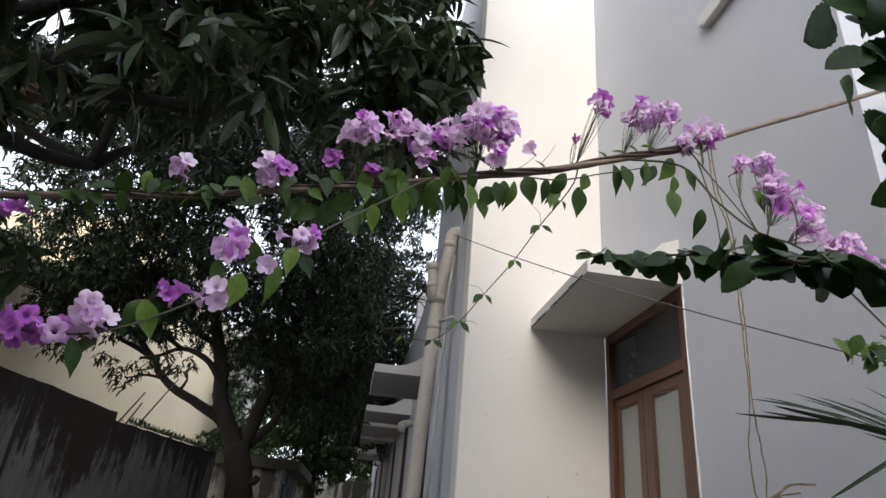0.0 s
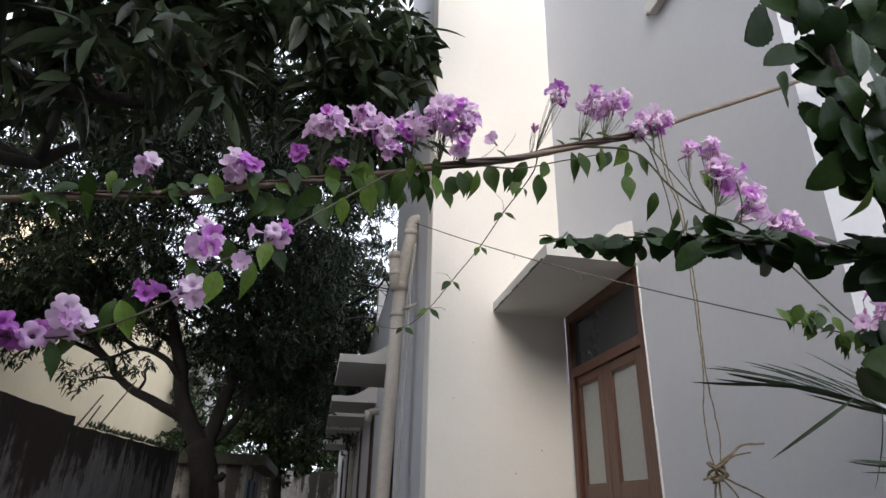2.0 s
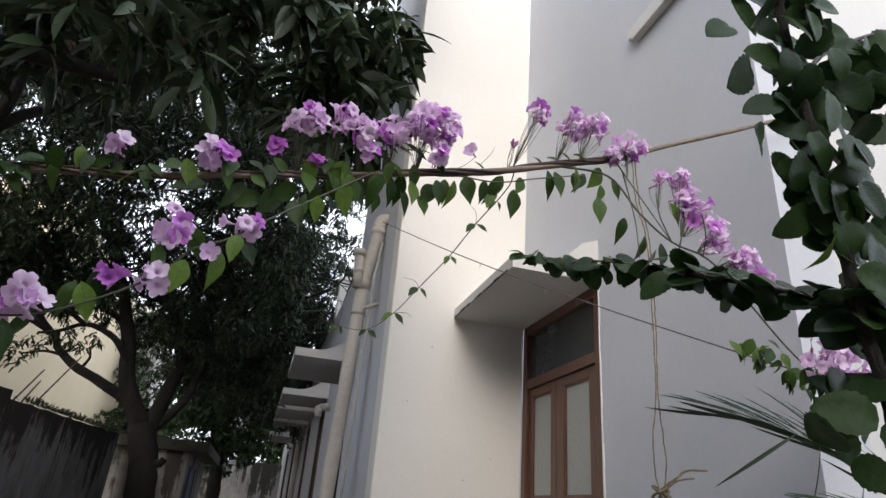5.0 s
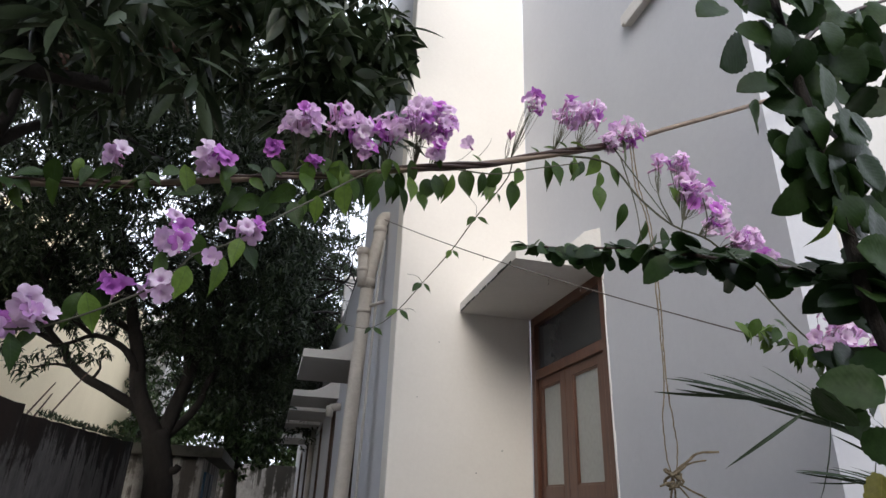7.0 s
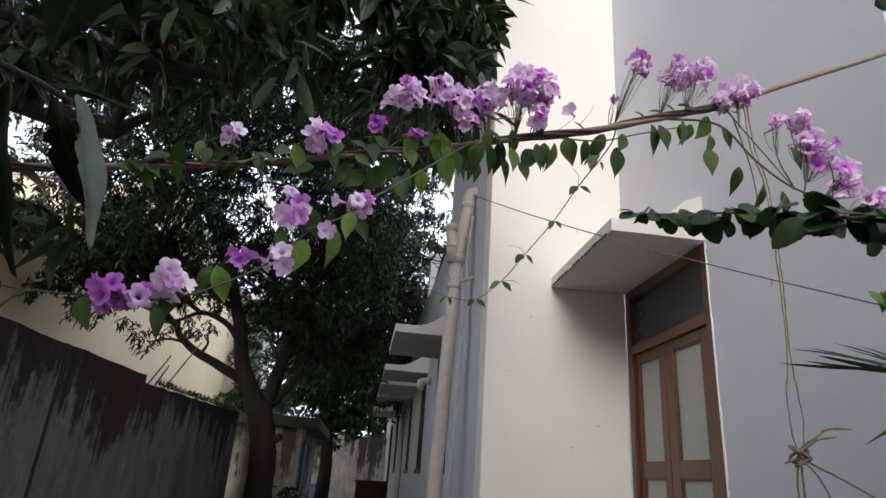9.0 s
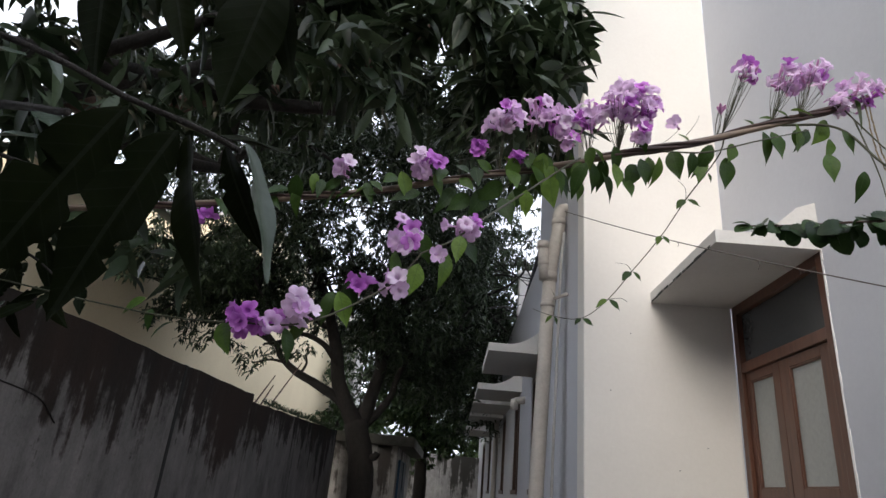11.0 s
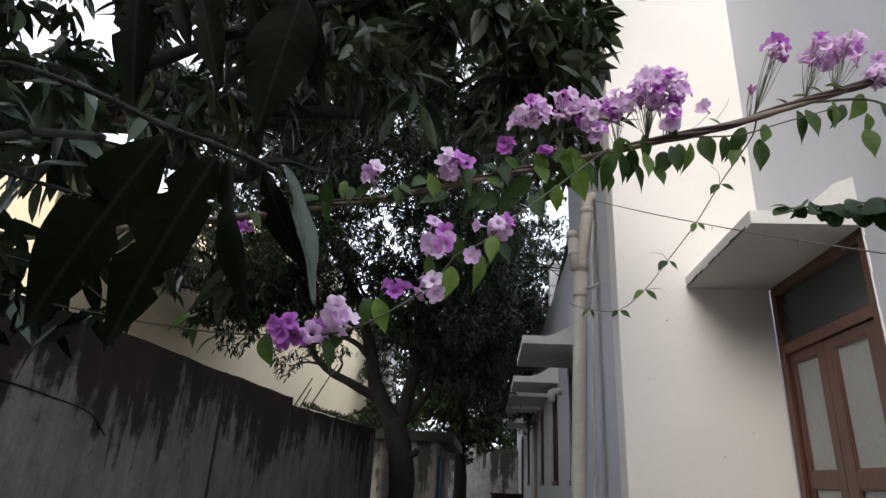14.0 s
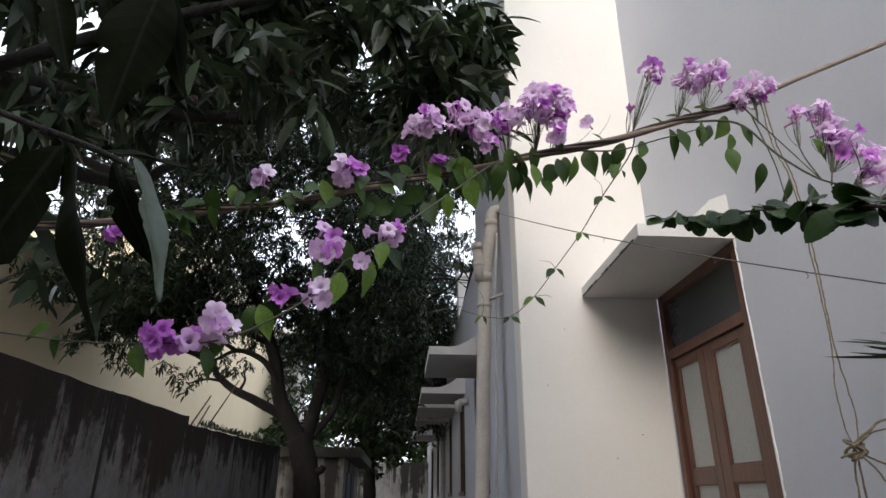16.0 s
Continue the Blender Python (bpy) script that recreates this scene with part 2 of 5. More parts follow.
def part(name, bm, mat, parent, label="", smooth=False):
    ob = done(name, bm, mat, parent, smooth)
    if label:
        ob["label"] = label
    return ob


def part_box(name, mat, parent, *dims, bevel=0.004, label=""):
    bm = bmesh.new()
    box(bm, *dims, bevel=bevel)
    return part(name, bm, mat, parent, label)


def structure(name, mat, boxes, label, category, bevel=0.006):
    bm = bmesh.new()
    for b in boxes:
        box(bm, *b, bevel=bevel)
    return tagged(done(name, bm, mat), label, category, "", "structure")


def empty(name, at, label, category, group="", kind=""):
    ob = new(name)
    ob.location = at
    ob.empty_display_size = 0.05
    return tagged(ob, label, category, group, kind)


def smooth_line(pts, step=0.08):
    """A Catmull-Rom line through the points, as (place, fraction) pairs."""
    P = [Vector(p) for p in pts]
    P = [2 * P[0] - P[1], *P, 2 * P[-1] - P[-2]]
    out = []
    for i in range(1, len(P) - 2):
        a, b, c, d = P[i - 1:i + 3]
        k = max(2, int((c - b).length / step))
        for j in range(k):
            t = j / k
            out.append(0.5 * ((2 * b) + (c - a) * t + (2 * a - 5 * b + 4 * c - d) * t * t + (3 * b - a - 3 * c + d) * t ** 3))
    out.append(P[-2])
    return out


def tube(bm, pts, r0, r1, sides=8, wobble=0.0, cap=True, rng=random):
    """A tapered tube along a line of places."""
    rings, side = [], None
    for i, p in enumerate(pts):
        way = (pts[min(i + 1, len(pts) - 1)] - pts[max(i - 1, 0)]).normalized()
        if side is None:
            side = way.orthogonal().normalized()
        side = (side - way * side.dot(way)).normalized()
        up = way.cross(side)
        f = i / max(1, len(pts) - 1)
        r = r0 + (r1 - r0) * f
        ring = []
        for k in range(sides):
            a = 2 * math.pi * k / sides
            rr = r * (1 + wobble * rng.uniform(-1, 1))
            ring.append(bm.verts.new(p + rr * (math.cos(a) * side + math.sin(a) * up)))
        rings.append(ring)
    for a, b in zip(rings, rings[1:]):
        for k in range(sides):
            bm.faces.new((a[k], a[(k + 1) % sides], b[(k + 1) % sides], b[k]))
    if cap:
        bm.faces.new(rings[0][::-1])
        bm.faces.new(rings[-1])


def np_mesh(name, verts, faces, mat, parent=None, smooth=True):
    """A mesh from arrays: verts (n, 3), faces (m, 3)."""
    me = bpy.data.meshes.new(name)
    me.vertices.add(len(verts))
    me.vertices.foreach_set("co", np.ascontiguousarray(verts, dtype=np.float32).ravel())
    m = len(faces)
    me.loops.add(3 * m)
    me.loops.foreach_set("vertex_index", np.ascontiguousarray(faces, dtype=np.int32).ravel())
    me.polygons.add(m)
    me.polygons.foreach_set("loop_start", np.arange(0, 3 * m, 3, dtype=np.int32))
    me.update(calc_edges=True)
    me.materials.append(mat)
    if smooth:
        me.polygons.foreach_set("use_smooth", np.ones(m, dtype=bool))
    ob = new(name, me)
    ob.parent = parent
    return ob


def leaf_shape(rows, width, fold=0.25, droop=0.25, point=1.3, wave=0.0, tip=0.0):
    """A leaf one metre long along +x, folded along its midrib: verts and triangles."""
    v, f = [(0.0, 0.0, 0.0)], []
    for i in range(1, rows):
        s = i / rows
        w = width * 0.5 * (math.sin(math.pi * s ** 0.85) ** (1 / point)) * (1 - tip * s ** 3)
        z = -droop * s * s
        wz = wave * math.sin(9.0 * s)
        v += [(s, -w, z + fold * w + wz), (s, 0.0, z), (s, w, z + fold * w - wz)]
    v.append((1.0, 0.0, -droop))
    last = len(v) - 1
    f += [(0, 1, 2), (0, 2, 3)]
    for i in range(rows - 2):
        a = 1 + 3 * i
        b = a + 3
        f += [(a, b, b + 1), (a, b + 1, a + 1), (a + 1, b + 1, b + 2), (a + 1, b + 2, a + 2)]
    a = last - 3
    f += [(a, last, a + 1), (a + 1, last, a + 2)]
    return np.array(v), np.array(f)


def turns(az, el, ro):
    """Rotation matrices (n, 3, 3): +x turned to azimuth az and elevation el, rolled by ro."""
    ca, sa, ce, se, cr, sr = np.cos(az), np.sin(az), np.cos(el), np.sin(el), np.cos(ro), np.sin(ro)
    x = np.stack([ca * ce, sa * ce, se], -1)
    y0 = np.stack([-sa, ca, 0 * sa], -1)
    z0 = np.cross(x, y0)
    y = cr[:, None] * y0 + sr[:, None] * z0
    z = np.cross(x, y)
    return np.stack([x, y, z], -1)


def leaves(name, mat, parent, base, az, el, ro, size, shape):
    tv, tf = shape
    R = turns(az, el, ro)
    v = np.einsum("nij,kj->nki", R, tv) * size[:, None, None] + base[:, None, :]
    f = tf[None] + (np.arange(len(base)) * len(tv))[:, None, None]
    return np_mesh(name, v.reshape(-1, 3), f.reshape(-1, 3), mat, parent)


def whorls(rng, tips, per, size, down=(-1.2, 0.1), spread=0.04):
    """Leaves in whorls at the twig tips, hanging: arrays for leaves()."""
    n = len(tips) * per
    base = np.repeat(np.asarray(tips), per, 0) + rng.normal(0, spread, (n, 3))
    az = rng.uniform(0, 2 * np.pi, n)
    el = rng.uniform(*down, n)
    ro = rng.uniform(-0.9, 0.9, n)
    return base, az, el, ro, rng.uniform(*size, n)


# ---- large structure ----
TOP = 8.5
structure("ground", M["ground"], [(-60, 60, -40, 80, -0.3, 0.0)], "bare brown earth ground of the yard and alley", "ground", 0)
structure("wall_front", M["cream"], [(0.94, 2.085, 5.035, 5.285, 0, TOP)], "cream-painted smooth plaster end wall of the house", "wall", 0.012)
structure("wall_door_side", M["shaded_wall"],
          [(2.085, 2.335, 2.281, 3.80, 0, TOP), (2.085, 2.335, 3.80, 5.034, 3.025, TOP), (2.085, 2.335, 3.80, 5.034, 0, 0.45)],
          "off-white painted plaster wall beside the door, grey shade in its colour", "wall", 0)
structure("wall_right", M["pale_wall"], [(2.336, 8.0, 2.283, 2.53, 0, TOP)], "cream-painted plaster wall facing the yard, its colour dulled against bright light", "wall", 0.012)
WINDOWS = [(7.0, 8.25), (9.55, 10.4), (11.9, 12.7), (14.0, 15.0), (15.9, 16.9), (18.6, 20.0)]
SILL, HEAD, WING = 1.58, 2.92, 4.37
structure("wall_alley_tall", M["shaded_wall"],
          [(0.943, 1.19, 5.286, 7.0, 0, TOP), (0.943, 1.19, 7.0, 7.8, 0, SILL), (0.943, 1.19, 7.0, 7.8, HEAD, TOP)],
          "off-white plaster wall along the alley, blue-grey shade in its colour", "wall", 0)
structure("wall_alley_return", M["shaded_wall"], [(1.192, 6, 7.6, 7.8, 0, TOP)], "off-white plaster end wall of the tall block, grey shade in its colour", "wall", 0)
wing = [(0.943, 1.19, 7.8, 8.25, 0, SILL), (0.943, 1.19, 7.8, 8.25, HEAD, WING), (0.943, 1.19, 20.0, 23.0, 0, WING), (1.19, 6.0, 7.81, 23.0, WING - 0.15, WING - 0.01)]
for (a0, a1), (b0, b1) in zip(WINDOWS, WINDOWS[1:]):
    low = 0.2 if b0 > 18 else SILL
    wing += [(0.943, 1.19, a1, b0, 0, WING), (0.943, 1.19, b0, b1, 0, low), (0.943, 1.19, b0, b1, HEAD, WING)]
structure("wall_alley_wing", M["shaded_wall"], wing, "off-white plaster wall of the low wing along the alley, grey shade in its colour", "wall", 0)
# added backing walls; the darkness of unlit rooms is in their colour
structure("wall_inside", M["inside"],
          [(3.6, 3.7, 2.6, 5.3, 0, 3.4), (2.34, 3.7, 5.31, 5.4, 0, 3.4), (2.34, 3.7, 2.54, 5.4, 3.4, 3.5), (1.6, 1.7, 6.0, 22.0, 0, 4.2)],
          "added inner wall behind the openings, coloured dark for an unlit room", "wall", 0)


def sunshade(name, x0, x1, y0, y1, z, tip, rise, label, mat):
    """A concrete sunshade over an opening: thin at the tip x0, with a curved upstand against the wall x1."""
    bm = bmesh.new()
    prof = [(x0, z), (x1, z), (x1, z + rise)]
    for i in range(1, 9):
        f = i / 8
        prof.append((x1 + (x0 - x1) * (0.12 + 0.55 * f), z + tip + (rise - tip) * (1 - math.sin(f * math.pi / 2))))
    prof.append((x0, z + tip))
    a = [bm.verts.new((x, y0, zz)) for x, zz in prof]
    b = [bm.verts.new((x, y1, zz)) for x, zz in prof]
    bm.faces.new(a[::-1])
    bm.faces.new(b)
    for i in range(len(prof)):
        j = (i + 1) % len(prof)
        bm.faces.new((a[i], a[j], b[j], b[i]))
    bmesh.ops.recalc_face_normals(bm, faces=bm.faces)
    ob = tagged(empty(name, (x1, (y0 + y1) / 2, z), label, "sunshade", "concrete sunshades"))
    slab = part("slab", bm, mat, None)
    slab.location = -ob.location
    slab.parent = ob
    return ob


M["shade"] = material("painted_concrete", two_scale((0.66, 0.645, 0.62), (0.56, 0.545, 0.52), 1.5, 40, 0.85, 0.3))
M["mould"] = material("black_mould", plain((0.03, 0.03, 0.028), 0.95))
canopy = sunshade("door_sunshade", 1.465, 2.083, 3.78, 5.032, 3.013, 0.082, 0.31, "grey concrete sunshade over the wooden door", M["shade"])
# ragged black mould along the drip edge of the sunshade
rg = random.Random(3)
y = 3.86
while y < 4.98:
    w = rg.uniform(0.03, 0.16)
    bm = bmesh.new()
    box(bm, 1.4605, 1.4648, y, y + w, 3.010, 3.010 + rg.uniform(0.006, 0.022), bevel=0.0015)
    p = part("mould_patch", bm, M["mould"], canopy, "black mould on the drip edge")
    p.location = -canopy.location
    y += w + rg.uniform(-0.01, 0.03)
for y0, y1 in ((6.80, 8.15), (9.35, 10.45), (10.85, 12.2), (12.7, 14.3), (15.5, 17.2)):
    sunshade("window_sunshade", 0.30, 0.941, y0, y1, 2.93, 0.085, 0.26, "grey concrete sunshade over an alley window", M["shade"])

# ledge high on the door wall
bm = bmesh.new()
box(bm, 2.03, 2.083, 2.30, 3.18, 4.55, 4.60, 0.006)
box(bm, 2.045, 2.083, 2.30, 3.24, 4.60, 4.68, 0.006)
tagged(done("window_ledge", bm, M["shade"]), "pale grey concrete window ledge on the wall", "ledge", "", "structure")


def alley_window(y0, y1, z0, z1, i):
    w = empty(f"window_{i}", (0.98, (y0 + y1) / 2, z0), "brown wooden alley window with dark panes", "window", "", "structure")
    o = -w.location
    bars = [("window_frame", (0.955, 1.03, y0 + 0.002, y0 + 0.07, z0, z1)), ("window_frame", (0.955, 1.03, y1 - 0.07, y1 - 0.002, z0, z1)),
            ("window_frame", (0.955, 1.03, y0 + 0.07, y1 - 0.07, z1 - 0.07, z1 - 0.002)), ("window_sill", (0.925, 1.03, y0 - 0.0, y1, z0 - 0.03, z0 + 0.03)),
            ("mullion", (0.965, 1.02, (y0 + y1) / 2 - 0.03, (y0 + y1) / 2 + 0.03, z0 + 0.03, z1 - 0.07))]
    for name, d in bars:
        p = part_box(name, M["dark_wood"], w, *d)
        p.location = o
    for a, b in ((y0 + 0.07, (y0 + y1) / 2 - 0.03), ((y0 + y1) / 2 + 0.03, y1 - 0.07)):
        p = part_box("pane", M["dark_glass"], w, 0.995, 1.0, a, b, z0 + 0.03, z1 - 0.07, bevel=0)
        p.location = o


for i, (a, b) in enumerate(WINDOWS):
    alley_window(a, b, 0.2 if a > 18 else SILL, HEAD, i + 1)

# ---- the glazed door ----
door = empty("door_1", (2.1, 4.42, 0.45), "varnished brown double door with frosted panes and transom", "door", "", "structure")
o = -door.location


def dp(name, mat, *d, bevel=0.004, label="", parent=None):
    p = part_box(name, mat, parent or door, *d, bevel=bevel, label=label)
    if parent is None:
        p.location = o
    return p


DY0, DY1, DZ1 = 3.803, 5.031, 3.022
dp("door_frame", M["door_wood"], 2.088, 2.19, DY0, DY0 + 0.072, 0.45, DZ1)
dp("door_frame", M["door_wood"], 2.088, 2.19, DY1 - 0.072, DY1, 0.45, DZ1)
dp("door_frame", M["door_wood"], 2.088, 2.19, DY0 + 0.072, DY1 - 0.072, DZ1 - 0.075, DZ1)
dp("transom_bar", M["door_wood"], 2.092, 2.18, DY0 + 0.072, DY1 - 0.072, 2.50, 2.572)
dp("transom_pane", M["dark_glass"], 2.13, 2.136, DY0 + 0.072, DY1 - 0.072, 2.572, DZ1 - 0.075, bevel=0, label="dark transom glass")
for a, b, wa, wb in ((DY0 + 0.076, 4.478, 0.125, 0.115), (4.482, DY1 - 0.076, 0.09, 0.06)):
    leaf = dp("door_leaf", M["door_wood"], 2.115, 2.155, a, a + wa, 0.46, 2.495)
    a, b = a + wa - 0.105, b - wb + 0.105
    for d in ((b - 0.105, b - 0.105 + wb, 0.46, 2.495), (a + 0.105, b - 0.105, 2.43, 2.495), (a + 0.105, b - 0.105, 1.60, 1.70), (a + 0.105, b - 0.105, 0.46, 0.66)):
        dp("rail", M["door_wood"], 2.115, 2.155, *d, parent=leaf)
    for z0, z1 in ((1.70, 2.43), (0.66, 1.60)):
        dp("pane", M["glass"], 2.133, 2.139, a + 0.105, b - 0.105, z0, z1, bevel=0, parent=leaf, label="pale frosted glass")
        for d in ((a + 0.105, a + 0.117, z0, z1), (b - 0.117, b - 0.105, z0, z1), (a + 0.117, b - 0.117, z0, z0 + 0.012), (a + 0.117, b - 0.117, z1 - 0.012, z1)):
            dp("bead", M["door_wood"], 2.121, 2.133, *d, bevel=0.002, parent=leaf)
# rough white plaster along the frame
bm = bmesh.new()
rg = random.Random(5)
z = 0.45
while z < 3.02:
    h = rg.uniform(0.03, 0.12)
    box(bm, 2.080, 2.0875, 3.803 - rg.uniform(0.008, 0.02), 3.803, z, min(3.02, z + h), bevel=0.002)
    z += h
M["raw_plaster"] = material("raw_plaster", plain((0.82, 0.80, 0.77), 0.9))
tagged(done("trim", bm, M["raw_plaster"]), "rough white plaster edge along the door frame", "trim", "", "structure")

# nails and plugs left in the plaster
for x, z in ((1.14, 2.307), (1.62, 1.78), (1.30, 2.75), (1.83, 1.95)):
    nail = empty("nail", (x, 5.033, z), "small dark nail stub in the cream wall", "nail", "nail stubs")
    bm = bmesh.new()
    tube(bm, [Vector((0, 0.01, 0)), Vector((0, -0.012, -0.002))], 0.0032, 0.0028, 8)
    part("shank", bm, M["dark_metal"], nail)

# ---- pipes on the alley corner ----
drain = empty("drain_pipe", (0.78, 5.85, 0), "beige plastic drain pipe with collars on the wall", "pipe")
V = Vector


def pipe_part(name, pts, r, mat, parent, sides=16, label=""):
    bm = bmesh.new()
    tube(bm, [V(p) - parent.location for p in pts], r, r, sides)
    return part(name, bm, mat, parent, label, smooth=True)


pipe_part("pipe", [(0.70, 5.85, 0), (0.71, 5.85, 1.43), (0.76, 5.85, 2.73), (0.79, 5.85, 3.50)], 0.063, M["pipe"], drain)
pipe_part("elbow", smooth_line([(0.96, 5.85, 4.175), (0.90, 5.85, 4.17), (0.868, 5.85, 4.10), (0.86, 5.85, 3.92), (0.825, 5.85, 3.74), (0.79, 5.85, 3.50), (0.785, 5.85, 3.40)], 0.03), 0.064, M["pipe"], drain)
pipe_part("vent", [(0.735, 5.82, 3.42), (0.728, 5.82, 3.54), (0.712, 5.82, 3.78)], 0.050, M["pipe"], drain)
for a, b, r in (((0.714, 5.82, 3.73), (0.711, 5.82, 3.80), 0.057), ((0.725, 5.82, 3.56), (0.722, 5.82, 3.60), 0.055), ((0.789, 5.85, 3.42), (0.791, 5.85, 3.50), 0.070), ((0.775, 5.85, 3.16), (0.777, 5.85, 3.20), 0.068), ((0.867, 5.85, 4.06), (0.866, 5.85, 4.00), 0.070)):
    pipe_part("collar", [a, b], r, M["pipe"], drain)
pipe_part("bracket", [(0.94, 5.74, 3.27), (0.81, 5.74, 3.21)], 0.016, M["pipe"], drain, 8)
conduit = empty("conduit", (0.90, 5.70, 0), "thin grey conduit beside the drain pipe", "pipe")
pipe_part("conduit_pipe", [(0.80, 5.75, 0), (0.835, 5.75, 2.0), (0.875, 5.75, 3.55), (0.91, 5.78, 3.9)], 0.012, M["concrete"], conduit, 8)
spout = empty("drain_spout", (0.94, 8.95, 2.75), "short beige drain spout in the alley wall", "pipe")
pipe_part("spout_pipe", [(0.95, 8.95, 2.76), (0.80, 8.95, 2.74)], 0.05, M["pipe"], spout)
pipe_part("spout_end", [(0.80, 8.95, 2.76), (0.80, 8.95, 2.62)], 0.05, M["pipe"], spout)
far_pipe = empty("far_drain_pipe", (0.88, 13.5, 0), "beige drain pipe on the low wing", "pipe")
pipe_part("pipe", [(0.88, 13.5, 0), (0.88, 13.5, 3.6)], 0.05, M["pipe"], far_pipe)
# dark railing and white post on the low wing's roof
railing = empty("roof_railing", (1.07, 9.7, 4.37), "dark metal railing on the low roof", "railing")
bm = bmesh.new()
tube(bm, [V((0, -1.9, 0.70)), V((0, 1.95, 0.20))], 0.025, 0.025, 6)
part("top_rail", bm, M["dark_metal"], railing)
for i in range(26):
    y = -1.85 + i * 0.148
    part_box("baluster", M["dark_metal"], railing, -0.011, 0.011, y, y + 0.018, -0.01, 0.69 - 0.13 * (y + 1.9), bevel=0)
structure("roof_post", M["cream"], [(1.06, 1.33, 11.7, 11.95, 4.37, 5.59), (1.03, 1.36, 11.66, 11.99, 5.59, 5.66)], "white plastered post on the low roof", "post")

# ---- boundary wall, hut, far wall, neighbour ----
def slab_along(name, p0, p1, thick, z0, z1, mat, label, cat):
    """A wall between two plan points, its left face on the line."""
    bm = bmesh.new()
    d = V((p1[0] - p0[0], p1[1] - p0[1], 0))
    n = V((-d.y, d.x, 0)).normalized() * thick
    rg2 = random.Random(7)
    k = max(2, int(d.length / 0.25))
    rows = []
    for i in range(k + 1):
        f = i / k
        b = V((p0[0], p0[1], 0)) + d * f
        t = z0[1] + (z1[1] - z0[1]) * f + rg2.uniform(-0.012, 0.012)
        rows.append([bm.verts.new(b + V((0, 0, z0[0]))), bm.verts.new(b + V((0, 0, t))), bm.verts.new(b + n + V((0, 0, t))), bm.verts.new(b + n + V((0, 0, z0[0])))])
    for a, b in zip(rows, rows[1:]):
        for j in range(4):
            bm.faces.new((a[j], b[j], b[(j + 1) % 4], a[(j + 1) % 4]))
    bm.faces.new(rows[0])
    bm.faces.new(rows[-1][::-1])
    bmesh.ops.recalc_face_normals(bm, faces=bm.faces)
    return tagged(done(name, bm, mat), label, cat, "", "structure")


# unseen wall added behind the camera, to keep low sky light off the house
structure("wall_yard", M["old_wall"], [(-2.9, 9.0, -4.8, -4.55, 0, 5.2)], "unseen plaster wall added behind the camera to block low sky light", "wall", 0.02)
slab_along("wall_boundary", (-2.62, -3.0), (-2.325, 7.52), 0.22, (0, 2.27), (0, 2.345), M["boundary"], "damp-stained grey plaster boundary wall streaked with black", "wall")
slab_along("wall_boundary_far", (-2.325, 7.53), (-2.12, 11.9), 0.22, (0, 2.27), (0, 2.36), M["boundary"], "damp-stained boundary wall, its far stretch", "wall")
for yj, wj in ((5.70, 0.05), (9.4, 0.04)):
    xj = -2.62 + 0.31 * (yj + 3) / 10.95 if yj < 8 else -2.31 + 0.19 * (yj - 7.96) / 3.94
    structure("wall_joint", M["mould"], [(xj - 0.03, xj + 0.004, yj, yj + wj, 0, 2.33)], "black damp joint in the boundary wall", "wall", 0.004)
# tufts of moss and grass on the wall's top
for yt in [8.1 + 0.13 * i for i in range(28)]:
    rt = np.random.default_rng(int(yt * 100))
    k = 18
    xb = -2.31 + 0.19 * (yt - 7.96) / 3.94 - 0.05
    tuft = empty("grass_tuft", (xb, yt, 2.30 + 0.018 * (yt - 8)), "small dark grass tuft on the wall's top", "grass", "tufts on the wall")
    leaves("grass", M["mango"], tuft, rt.normal(0, 0.03, (k, 3)) * np.array([1, 1, 0]), rt.uniform(0, 6.3, k), rt.uniform(0.6, 1.5, k), rt.uniform(-1, 1, k), rt.uniform(0.04, 0.11, k), leaf_shape(3, 0.2, 0.3, 0.3))
for px, py, tx, ty, h in ((-2.45, 7.9, -2.3, 8.1, 0.42), (-2.5, 8.6, -2.2, 8.9, 0.75), (-2.4, 8.0, -2.3, 8.1, 0.3)):
    st = empty("stick", (px, py, 2.25), "thin bare stick behind the boundary wall", "stick")
    bm = bmesh.new()
    tube(bm, [V((0, 0, 0)), V((tx - px, ty - py, h))], 0.012, 0.008, 6)
    part("rod", bm, M["dark_wood"], st)
hut = empty("hut", (-1.7, 14.5, 0), "small limewashed hut with a flat roof", "hut")


def hp(name, mat, *d, label="", bevel=0.01):
    p = part_box(name, mat, hut, *d, bevel=bevel, label=label)
    p.location = -hut.location
    return p


hp("wall", M["hut"], -2.9, -1.03, 12.5, 16.5, 0, 2.22)
hp("roof", M["moss"], -3.0, -0.72, 12.3, 16.7, 2.22, 2.40, label="mossy flat concrete roof slab")
win = hp("window", M["blue"], -1.03, -0.985, 12.9, 14.6, 1.1, 2.0, label="blue window frame")
for i in range(5):
    hp("bar", M["hut"], -0.985, -0.97, 13.0 + 0.36 * i, 13.05 + 0.36 * i, 1.12, 1.98)
structure("wall_far", M["old_wall"], [(-6, 0.94, 22, 22.3, 0, 2.65)], "weathered grey wall closing the alley, with pale patches", "wall", 0.02)
tank = empty("water_tank", (0.55, 20.0, 0), "dark brown covered water tank in the alley", "tank")
p = part_box("body", M["dark_wood"], tank, -0.5, 0.38, -0.5, 0.5, 0, 1.25, bevel=0.03)
p = part_box("lid", M["dark_wood"], tank, -0.54, 0.41, -0.54, 0.54, 1.25, 1.31, bevel=0.01)
drum = empty("drum", (-0.95, 19.0, 0), "blue plastic drum beside the hut", "drum")
